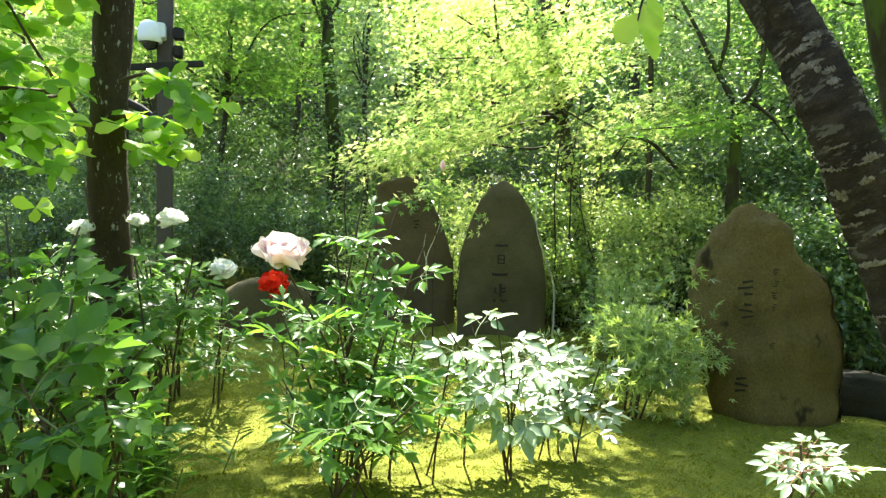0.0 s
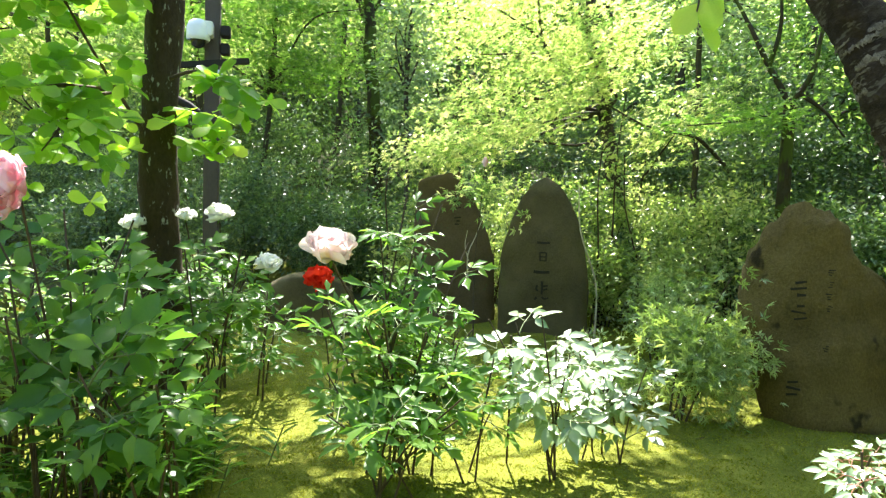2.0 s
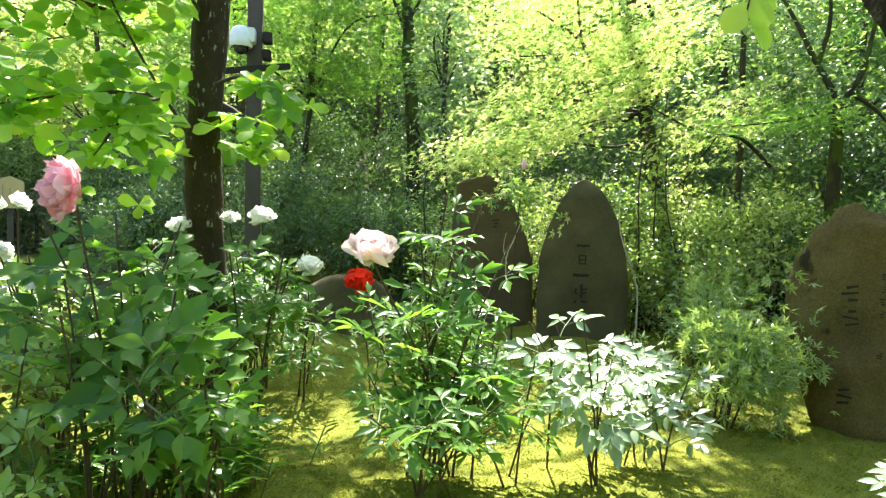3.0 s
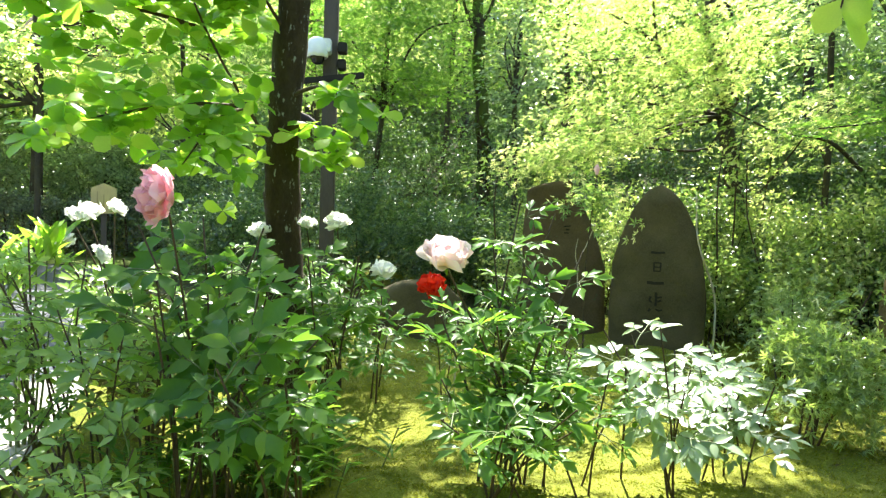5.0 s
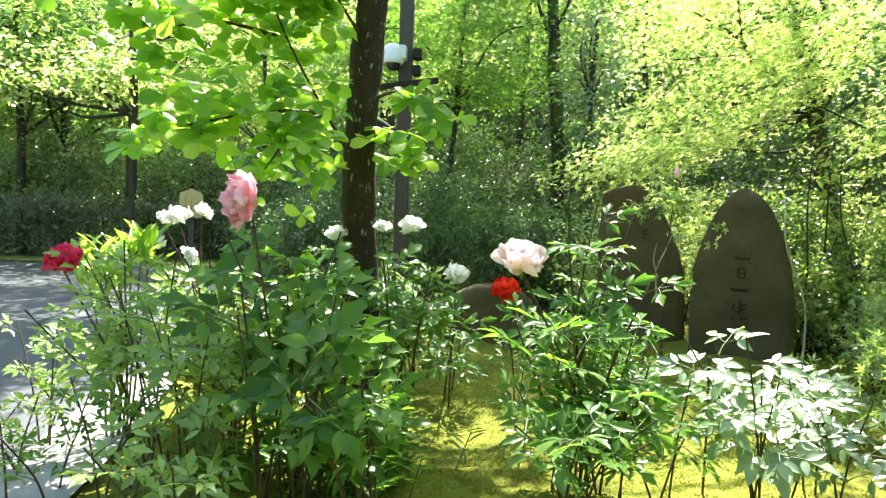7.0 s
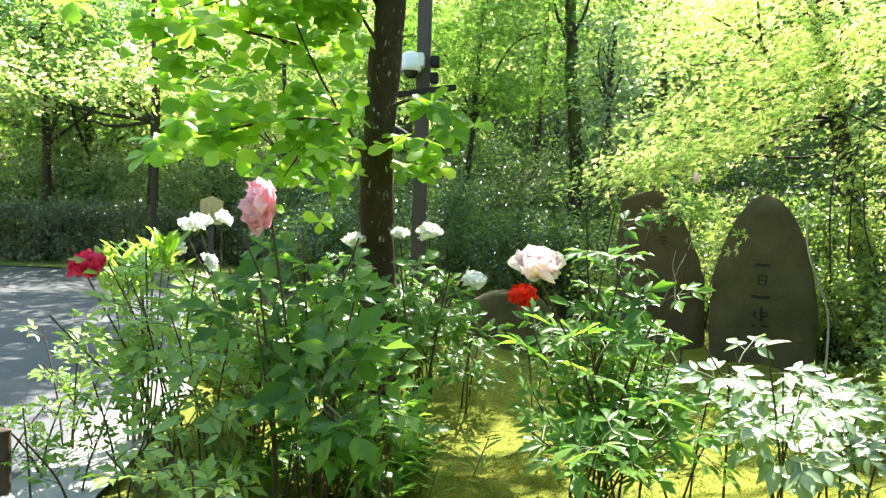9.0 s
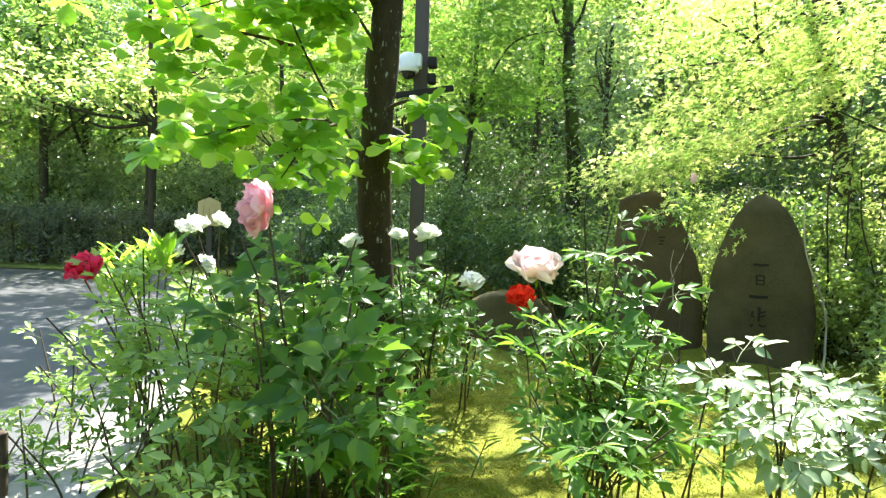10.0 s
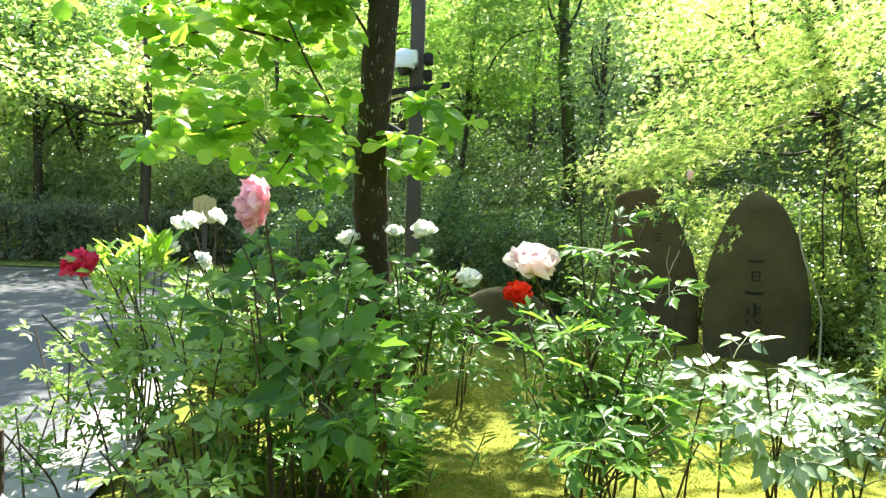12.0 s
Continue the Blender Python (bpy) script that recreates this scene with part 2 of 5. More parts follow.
def curve_points(ctrl, n):
    """Smooth line (Catmull-Rom) through control points."""
    c = np.asarray(ctrl, dtype=float)
    c = np.vstack([2 * c[0] - c[1], c, 2 * c[-1] - c[-2]])
    out = []
    for u in np.linspace(0, len(c) - 3 - 1e-6, n):
        i, t = int(u), u - int(u)
        a, b, d, e = c[i:i + 4]
        out.append(0.5 * (2 * b + (d - a) * t + (2 * a - 5 * b + 4 * d - e) * t * t + (3 * b - a - 3 * d + e) * t ** 3))
    return np.array(out)


def tube(geo, pts, radii, sides=8, rough=0.0, cap=True):
    pts, radii = np.asarray(pts, dtype=float), np.broadcast_to(radii, len(pts))
    tang = np.gradient(pts, axis=0)
    tang /= np.linalg.norm(tang, axis=1)[:, None] + 1e-9
    side = np.cross(tang, (0.31, 0.87, 0.12))
    side /= np.linalg.norm(side, axis=1)[:, None] + 1e-9
    up = np.cross(tang, side)
    ang = np.linspace(0, 2 * np.pi, sides, endpoint=False)
    r = radii[:, None] * (1 + rough * rng.normal(size=(len(pts), sides)))
    v = pts[:, None] + r[..., None] * (np.cos(ang)[None, :, None] * side[:, None] + np.sin(ang)[None, :, None] * up[:, None])
    i, j = np.meshgrid(np.arange(len(pts) - 1), np.arange(sides), indexing="ij")
    k = (j + 1) % sides
    f = np.stack([i * sides + j, i * sides + k, (i + 1) * sides + k, (i + 1) * sides + j], -1).reshape(-1, 4)
    geo.add(v, f)
    if cap:
        top = (len(pts) - 1) * sides
        geo.add(np.vstack([v[-1], pts[-1] + tang[-1] * radii[-1] * 0.5]), [[a, (a + 1) % sides, sides] for a in range(sides)])
    return geo


def box(geo, lo, hi, bev=0.004):
    """Box with chamfered edges."""
    bm = bmesh.new()
    bmesh.ops.create_cube(bm, size=1.0)
    lo, hi = np.array(lo, float), np.array(hi, float)
    for v in bm.verts:
        v.co = Vector((lo + hi) / 2 + np.array(v.co) * (hi - lo))
    bmesh.ops.bevel(bm, geom=list(bm.edges), offset=bev, segments=2, affect="EDGES")
    bmesh.ops.triangulate(bm, faces=list(bm.faces))
    bm.verts.index_update()
    geo.add([v.co for v in bm.verts], [[v.index for v in f.verts] for f in bm.faces])
    bm.free()
    return geo


def frames(normals, headings):
    """Rotation matrices whose z is the normal and whose y follows the heading."""
    n = normals / (np.linalg.norm(normals, axis=1)[:, None] + 1e-9)
    h = headings - (headings * n).sum(1)[:, None] * n
    h /= np.linalg.norm(h, axis=1)[:, None] + 1e-9
    return np.stack([np.cross(h, n), h, n], 2)


def scatter(geo, template, places, rots, sizes):
    tv, tf = template
    v = np.einsum("nij,kj->nki", rots, tv) * np.asarray(sizes)[:, None, None] + places[:, None]
    f = (np.asarray(tf)[None] + (np.arange(len(places)) * len(tv))[:, None, None]).reshape(-1, len(tf[0]))
    return geo.add(v, f)


# leaf shapes: base at the origin, along y, face up, one unit long
LEAF_SIMPLE = (np.array([(0, 0, 0), (0.27, 0.45, 0.07), (0, 1, -0.06), (-0.27, 0.45, 0.07)]), [(0, 1, 2), (0, 2, 3)])
LEAF_BROAD = (np.array([(0, 0, 0), (0, 0.35, 0.0), (0, 0.7, -0.02), (0, 1, -0.1), (0.13, 0.25, 0.03), (0.31, 0.58, 0.05), (0.25, 0.87, 0.0),
                        (-0.13, 0.25, 0.03), (-0.31, 0.58, 0.05), (-0.25, 0.87, 0.0)]),
              [(0, 4, 1), (4, 5, 1), (1, 5, 2), (5, 6, 2), (2, 6, 3), (0, 1, 7), (7, 1, 8), (1, 2, 8), (8, 2, 9), (2, 3, 9)])
_mv, _mf = [(0, 0.18, 0)], []
for _k, (_ang, _len) in enumerate(((-105, 0.42), (-52, 0.66), (0, 0.82), (52, 0.66), (105, 0.42))):
    _a1 = radians(_ang)
    _b = len(_mv)
    for _da, _l, _dz in ((-17, 0.5, 0.02), (0, 1.0, -0.08), (17, 0.5, 0.02)):
        _t = _a1 + radians(_da)
        _mv.append((math.sin(_t) * _len * _l, 0.18 + math.cos(_t) * _len * _l, _dz))
    _mf += [(0, _b + 2, _b + 1), (0, _b + 1, _b)]
LEAF_MAPLE = (np.array(_mv), _mf)
LEAF_LANCE = (np.array([(0, 0, 0), (0.09, 0.4, 0.03), (0.05, 0.8, 0.0), (0, 1, -0.08), (-0.05, 0.8, 0.0), (-0.09, 0.4, 0.03), (0, 0.45, -0.01)]),
              [(0, 1, 6), (1, 2, 6), (6, 2, 3), (6, 3, 4), (6, 4, 5), (0, 6, 5)])


def unit(v):
    v = np.asarray(v, dtype=float)
    return v / (np.linalg.norm(v) + 1e-9)


def crown_places(centre, radii, count, gap=0.0, grain=0.9, seed=0, shell=0.45):
    """Spray centres in an ellipsoid, denser outside, with noise-shaped gaps and outline."""
    r = np.random.default_rng(seed)
    out, tries = [], 0
    centre, radii = np.array(centre, float), np.array(radii, float)
    while len(out) < count and tries < count * 30:
        tries += 1
        d = unit(r.normal(size=3)) * (shell + (1 - shell) * r.random()) ** 0.7
        p = centre + d * radii * (0.85 + 0.35 * noise.noise(Vector(d * 2.3) + Vector((seed, 0, 0))))
        if noise.noise(Vector(p * grain) + Vector((seed * 3.1, 0, 0))) < gap - 0.35:
            continue
        out.append(p)
    return np.array(out)


def sprays(geo, template, places, per, radius, size, flat=0.25, tilt=0.35, seed=0, droop=0.2, jit=0.45, lean=(0, 0)):
    """Leaves in flat fans round each place; lean tips the fans."""
    r = np.random.default_rng(seed + 100)
    n = len(places) * per
    c = np.repeat(places, per, 0)
    fan = np.repeat(unit_rows(np.array([lean[0], lean[1], 1.0]) + tilt * r.normal(size=(len(places), 3))), per, 0)
    off = r.normal(size=(n, 3)) * radius * 0.6
    off -= (off * fan).sum(1)[:, None] * fan * (1 - flat)
    nrm = fan + jit * r.normal(size=(n, 3))
    head = off + 0.5 * radius * r.normal(size=(n, 3)) - np.array([0, 0, droop * radius])
    return scatter(geo, template, c + off, frames(nrm, head), size * r.uniform(0.65, 1.25, n))


def unit_rows(a):
    return a / (np.linalg.norm(a, axis=1)[:, None] + 1e-9)


# ------------------------------------------------------------------ ground


def smooth01(t):
    t = np.clip(t, 0, 1)
    return t * t * (3 - 2 * t)


def road_edge(y):
    """x of the road's near edge."""
    return -1.75 - 0.13 * (y - 2.0) - 0.016 * np.maximum(y - 2.0, 0) ** 2


def cushions(x, y, cell, salt):
    """Smooth random relief from 0 to 1 with cells of the given width."""
    gx, gy = x / cell, y / cell
    i, j = np.floor(gx), np.floor(gy)
    u, v = smooth01(gx - i), smooth01(gy - j)

    def h(a, b):
        q = np.sin(a * 127.1 + b * 311.7 + salt) * 43758.5453
        return q - np.floor(q)

    return (h(i, j) * (1 - u) + h(i + 1, j) * u) * (1 - v) + (h(i, j + 1) * (1 - u) + h(i + 1, j + 1) * u) * v


def ground_z(x, y):
    x, y = np.asarray(x, float), np.asarray(y, float)
    lump = 0.09 * cushions(x, y, 0.55, 1.0) + 0.055 * cushions(x, y, 0.24, 2.0) + 0.025 * np.abs(cushions(x, y, 0.13, 3.0) - 0.5)
    bed = 0.15 * smooth01((y - 3.8) / 3.2) * smooth01((x + 1.8) / 1.8)
    hump = 0.035 * np.sin(2.1 * x + 0.7 * y) * np.sin(1.7 * y - 0.6 * x + 1.0) + 0.02 * np.sin(4.3 * x + 1.0) * np.sin(3.9 * y + 0.4) + lump - 0.08
    inside = smooth01((x - road_edge(y)) / 0.5) * smooth01((9 - y) / 2)
    hill = 15.0 * smooth01((np.hypot(x - 1, y) - 10) / 40) * smooth01((y + 0.55 * x + 2) / 9) * smooth01((x + 0.3 * np.abs(y)) / (0.2 * np.abs(y) + 1.0))
    far_left = smooth01((np.hypot(x, y) - 23) / 34) * 14.0
    return bed + hump * inside + np.maximum(hill, far_left) - 0.05 * (1 - inside) * (y < 14)


def grid_sheet(name, xs, ys, zfun, mat):
    gx, gy = np.meshgrid(xs, ys)
    v = np.stack([gx, gy, zfun(gx, gy)], -1)
    nx, ny = len(xs), len(ys)
    i, j = np.meshgrid(np.arange(nx - 1), np.arange(ny - 1))
    a = j * nx + i
    return Geo().add(v, np.stack([a, a + 1, a + nx + 1, a + nx], -1).reshape(-1, 4)).mesh(name, mat)


def spaced(lo, hi, near_lo, near_hi, fine, coarse):
    return np.concatenate([np.arange(lo, near_lo, coarse), np.arange(near_lo, near_hi, fine), np.arange(near_hi, hi + coarse, coarse)])


ground = part("ground", grid_sheet("ground", spaced(-120, 120, -6, 8, 0.08, 3.0), spaced(-60, 140, -2, 10, 0.08, 3.0), ground_z, MOSS))
tagged(ground, "yellow-green mossy garden ground with gentle humps", "ground", kind="structure")

# woodland floor behind the bed, and the road with its grit edge, each a thin sheet just above the ground
def strip_sheet(name, y0, y1, left, right, lift, mat, n=70, m=24):
    ys = np.linspace(y0, y1, n)
    u = np.linspace(0, 1, m)
    gy = np.repeat(ys[:, None], m, 1)
    gx = left(ys)[:, None] * (1 - u) + right(ys)[:, None] * u
    v = np.stack([gx, gy, ground_z(gx, gy) + lift], -1)
    i, j = np.meshgrid(np.arange(m - 1), np.arange(n - 1))
    a = j * m + i
    return Geo().add(v, np.stack([a, a + 1, a + m + 1, a + m], -1).reshape(-1, 4)).mesh(name, mat)


woodland = part("woodland_floor", strip_sheet("woodland_floor", 8.3, 90, lambda y: np.maximum(-4.0 - (y - 8.3) * 0.55, -9.6), lambda y: y * 0 + 75, 0.03, EARTH, 90, 60))
tagged(woodland, "dark leaf-littered woodland floor on a rising slope", "ground", kind="structure")
west_floor = part("woodland_floor", strip_sheet("woodland_floor", 18.6, 90, lambda y: y * 0 - 80, lambda y: y * 0 - 9.5, 0.034, EARTH, 70, 50))
tagged(west_floor, "dark leaf-littered woodland floor beyond the hedge", "ground", kind="structure")
east_floor = part("woodland_floor", strip_sheet("woodland_floor", -20, 8.25, lambda y: y * 0 + 5.6, lambda y: y * 0 + 75, 0.03, EARTH, 40, 50))
tagged(east_floor, "dark leaf-littered woodland floor beside the bed", "ground", kind="structure")
road = part("road", strip_sheet("road", -12, 15.2, lambda y: y * 0 - 16.0, lambda y: road_edge(y) - 0.1, 0.035, ROAD_MAT, 80, 40))
tagged(road, "pale grey weathered asphalt road in dappled sun", "road", kind="structure")
grit = part("road_edge_grit", strip_sheet("road_edge_grit", -12, 12, lambda y: road_edge(y) - 0.4, lambda y: road_edge(y) + 0.1, 0.05, GRIT, 80, 8))
tagged(grit, "pale gritty strip along the road edge", "pavement", kind="structure")
verge = part("verge", strip_sheet("verge", 14.6, 19, lambda y: y * 0 - 30.0, lambda y: y * 0 - 4.0, 0.06, VERGE, 20, 60))
tagged(verge, "mossy grass verge between road and hedge", "ground", kind="structure")

# ------------------------------------------------------------------ stones


def standing_stone(name, label, x, y, rz, width, depth, height, profile, mat, seed, rough=0.02, facet=0.0):
    """Upright slab: profile(u) gives left and right half-widths (share of width) at height share u."""
    nu, ns = 44, 40
    ang = np.linspace(0, 2 * np.pi, ns, endpoint=False)
    verts = []
    for u in np.linspace(0, 1, nu):
        l, r = profile(u)
        for a in ang:
            ca, sa = math.cos(a), math.sin(a)
            px = (r if ca > 0 else l) * width * math.copysign(abs(ca) ** 0.75, ca)
            py = 0.5 * depth * (1 - 0.35 * u * u) * math.copysign(abs(sa) ** 0.6, sa) * min(1.0, (l + r) * 2.2)
            py += facet * max(0.0, px - 0.24 * width) * (py < 0)
            p = Vector((px, py, u * height - 0.06))
            k = noise.fractal(p * 3.0 + Vector((seed, 0, 0)), 1.0, 2.0, 4) * rough + noise.noise(p * 1.3 + Vector((0, seed, 0))) * rough * 1.5
            lump = 0.0 if rough < 0.05 else 0.2 * u ** 6 * noise.noise(Vector((px * 11, py * 8, seed)))
            verts.append((px + k * ca, py + k * sa * 0.8, p.z + k * 0.4 + lump))
    f = [(i * ns + j, i * ns + (j + 1) % ns, (i + 1) * ns + (j + 1) % ns, (i + 1) * ns + j) for i in range(nu - 1) for j in range(ns)]
    g = Geo().add(verts, f)
    top = np.array(verts[-ns:])
    g.add(np.vstack([top, top.mean(0) + (0, 0, 0.01)]), [(a, (a + 1) % ns, ns) for a in range(ns)])
    st = thing(name, label, "monument stone", x, y, float(ground_z(x, y)), rz=rz, group="inscribed stones")
    part("slab", g.mesh(name, mat), st)
    grid = np.array(verts).reshape(nu, ns, 3)

    def front(px, pz):
        """Depth of the front face at that place of the slab."""
        near = grid[:, :, 1] < 0
        d = np.where(near, (grid[:, :, 0] - px) ** 2 + (grid[:, :, 2] - pz) ** 2, 9.0).ravel()
        o = np.argsort(d)[:4]
        w = 1 / (d[o] + 1e-5)
        return float((grid.reshape(-1, 3)[o, 1] * w).sum() / w.sum())

    return st, front


def stroke(front, pts, w0, w1):
    """One carved brush stroke lying on the face of a stone."""
    p = curve_points(pts, 8) if len(pts) > 2 else np.linspace(pts[0], pts[1], 6)
    t = np.gradient(p, axis=0)
    t /= np.linalg.norm(t, axis=1)[:, None] + 1e-9
    nrm = np.stack([-t[:, 1], t[:, 0]], 1)
    w = np.linspace(w0, w1, len(p))[:, None] / 2
    a, b = p + nrm * w, p - nrm * w
    v = []
    for q in (a, b):
        v += [(s, front(s, z) - 0.004, z) for s, z in q]
    for q in (a, b):
        v += [(s, front(s, z) + 0.012, z) for s, z in q]
    n = len(p)
    f = []
    for i in range(n - 1):
        f += [(i, i + 1, n + i + 1, n + i), (i, 2 * n + i, 2 * n + i + 1, i + 1), (n + i, n + i + 1, 3 * n + i + 1, 3 * n + i)]
    return Geo().add(v, f)


def carve(st, front, strokes, cx, cz, s, name="carved_character"):
    g = Geo()
    for pts, w0, w1 in strokes:
        q = stroke(front, [np.array((cx + a * s, cz + b * s)) for a, b in pts], w0 * s, w1 * s)
        g.add(np.concatenate(q.v), np.concatenate(q.f))
    part(name, g.mesh(name, CARVED, False), st, "dark carved brush character")


def stone_pointed(u):
    w = 0.5 * (1 - 0.08 * u) * max(0.0, 1 - max(0.0, (u - 0.42) / 0.58) ** 2.1) ** 0.62
    return max(w, 0.012), max(w * (1.02 - 0.02 * u), 0.012)


def stone_sloped(u):
    l = 0.5 * (1 - 0.1 * u) if u < 0.94 else 0.45 * max(0.05, max(0.0, 1 - (u - 0.94) / 0.06) ** 0.5)
    r = 0.5 if u < 0.45 else 0.5 - 0.95 * (u - 0.45) ** 1.2
    return l, max(r, -0.2)


def stone_rough(u):
    """Broad below, a slanting right shoulder, a narrow broken top."""
    at_u = (0, 0.12, 0.31, 0.47, 0.63, 0.71, 0.77, 0.82, 0.9, 0.97, 1)
    l = np.interp(u, at_u, (0.25, 0.29, 0.4, 0.46, 0.5, 0.46, 0.42, 0.37, 0.31, 0.23, 0.14))
    r = np.interp(u, at_u, (0.54, 0.55, 0.55, 0.54, 0.49, 0.41, 0.31, 0.23, 0.19, 0.1, 0.02))
    return float(l), float(r)


def stone_low(u):
    w = 0.5 * max(0.0, 1 - max(0.0, (u - 0.35) / 0.65) ** 2.6) ** 0.5
    return max(w, 0.02), max(w, 0.02)


BAR = [([(-0.5, 0.03), (0, 0.0), (0.5, 0.04)], 0.2, 0.17)]
SUN_SIGN = [([(-0.32, 0.45), (-0.3, -0.45)], 0.14, 0.14), ([(-0.32, 0.42), (0.32, 0.42)], 0.13, 0.13), ([(0.32, 0.45), (0.3, -0.45)], 0.15, 0.12),
            ([(-0.28, 0.0), (0.28, 0.0)], 0.12, 0.12), ([(-0.28, -0.4), (0.28, -0.4)], 0.12, 0.12)]
LAST_SIGN = [([(0, 0.62), (0.02, 0.1), (0.0, -0.22)], 0.16, 0.12), ([(-0.3, 0.35), (-0.36, 0.12), (-0.22, 0.0)], 0.14, 0.1), ([(0.08, 0.3), (0.36, 0.36)], 0.12, 0.1), ([(0.1, 0.05), (0.34, 0.16)], 0.12, 0.1),
             ([(-0.3, -0.42), (-0.42, -0.58)], 0.16, 0.1), ([(0.02, -0.4), (0.2, -0.5), (0.42, -0.44)], 0.12, 0.1)]

pointed, pf = standing_stone("pointed_stone", "tall grey-brown pointed stone carved with brush characters", 2.75, 6.42, -23, 0.93, 0.34, 1.66, stone_pointed, STONE_GREY, 3.0)
carve(pointed, pf, BAR, 0.0, 0.93, 0.13)
carve(pointed, pf, SUN_SIGN, 0.0, 0.79, 0.1)
carve(pointed, pf, BAR, -0.01, 0.63, 0.16)
carve(pointed, pf, LAST_SIGN, 0.0, 0.44, 0.16)
sloped, sf = standing_stone("sloping_stone", "broad brown upright stone with a slanting shoulder", 1.98, 7.15, -15, 0.95, 0.3, 1.72, stone_sloped, STONE_BROWN, 11.0)
_mr = np.random.default_rng(78)


def worn_mark(st, front, cx, cz, size):
    strokes = []
    for h in (0.33, 0.0, -0.33):
        a, w, t = _mr.uniform(-0.15, 0.15), _mr.uniform(0.14, 0.4), _mr.uniform(-0.07, 0.07)
        strokes.append(([(a - w, h - t), (a + w, h + t)], _mr.uniform(0.1, 0.2), 0.1))
    carve(st, front, strokes, cx, cz, size, "carved_mark")


for _z in (1.3, 1.12):
    worn_mark(sloped, sf, 0.02, _z, 0.11)
rough_st, rf = standing_stone("rough_stone", "tan weathered monument stone with a broken mossy top", 3.64, 3.8, -45, 1.0, 0.42, 1.55, stone_rough, STONE_PALE, 21.0, 0.05, 0.4)
for _col, _size, _zs in ((-0.05, 0.13, (0.94, 0.78, 0.27)), (0.13, 0.05, (1.06, 0.98, 0.9, 0.82, 0.56))):
    for _z in _zs:
        worn_mark(rough_st, rf, _col, _z, _size)
low_stone, lf = standing_stone("low_stone", "low rounded grey stone on the moss", 0.37, 6.6, -3, 0.95, 0.34, 0.64, stone_low, STONE_GREY, 31.0)
low_stone["category"] = "garden stone"
side_boulder, _ = standing_stone("boulder", "boulder coloured near-black for deep shade beside the tan stone", 4.56, 3.62, -45, 0.8, 0.5, 0.32, stone_low, STONE_SHADED, 41.0, 0.04)
side_boulder["category"] = "garden stone"

# ------------------------------------------------------------------ trees


def grow_tree(name, label, trunk_pts, r0, r1, bark, limbs, leaf_mat, template, places, per, radius, size, category="tree", group="", seed=0, flat=0.25, tilt=0.35, rough=0.03, sides=14, stuff=True, droop=0.2, rings=0, jit=0.45, lean=(0, 0)):
    base = np.array(trunk_pts[0], float)
    tr = thing(name, label, category, *base, group=group)
    pts = curve_points(np.array(trunk_pts) - base, rings or max(10, 5 * len(trunk_pts)))
    rad = np.linspace(1, 0, len(pts)) ** 0.9 * (r0 - r1) + r1
    if rings:
        rad = rad * (1 + 0.014 * rng.normal(size=len(pts)) + 0.03 * np.sin(np.arange(len(pts)) * 0.21))
    rad[0] *= 1.35
    part("trunk", tube(Geo(), pts, rad, sides, rough).mesh("trunk", bark), tr)
    for lp, a, b in limbs:
        part("branch", tube(Geo(), curve_points(np.array(lp) - base, 4 * len(lp)), np.linspace(a, b, 4 * len(lp)), 6, 0.04).mesh("branch", bark), tr)
    if places is not None and len(places):
        g = sprays(Geo(), template, places - base, per, radius, size, flat, tilt, seed, droop, jit, lean)
        crown = part("crown", g.mesh("crown", leaf_mat, False), tr)
        if stuff:
            tagged(crown, kind="stuff")
    return tr


def limb_set(origin_pts, places, count, seed, r0=0.05, sag=0.15):
    """Limbs from points on the trunk out to places in the crown."""
    r = np.random.default_rng(seed + 500)
    out = []
    pick = r.choice(len(places), min(count, len(places)), replace=False)
    for i in pick:
        p = places[i]
        o = min(origin_pts, key=lambda q: np.linalg.norm(np.array(q) + (0, 0, 0.6) - p))
        o = np.array(o, float)
        mid = (o + p) / 2 + r.normal(size=3) * 0.12 * np.linalg.norm(p - o) + (0, 0, sag)
        out.append(([o, mid, p], r0, 0.008))
    return out


def wood_tree(x, y, height, spread, low, bright, seed, r0=0.12, leaf=0.085, sprays_n=260, per=16, lean=(0, 0), label=None, mat=None, gap=0.2, spray=0.5, shift=(0, 0)):
    z = float(ground_z(x, y))
    top = (x + lean[0], y + lean[1], z + height * 0.92)
    trunk = [(x, y, z - 0.1), (x + lean[0] * 0.3 + 0.05, y, z + height * 0.35), (x + lean[0] * 0.7 - 0.04, y + lean[1] * 0.6, z + height * 0.65), top]
    c = (x + lean[0] * 0.6 + shift[0], y + lean[1] * 0.6 + shift[1], z + (low + height) / 2)
    places = crown_places(c, (spread, spread, (height - low) / 2), sprays_n, gap, 0.8, seed)
    limbs = limb_set([trunk[1], trunk[2], top], places, 9, seed, r0 * 0.4)
    return grow_tree("woodland_tree", label or "woodland tree with fresh bright green leaves", trunk, r0, 0.03, BARK_DARK, limbs, mat or (MAPLE_LEAF if bright else DEEP_LEAF), LEAF_SIMPLE,
                     places, per, spray, leaf, group="woodland trees", seed=seed, sides=10)


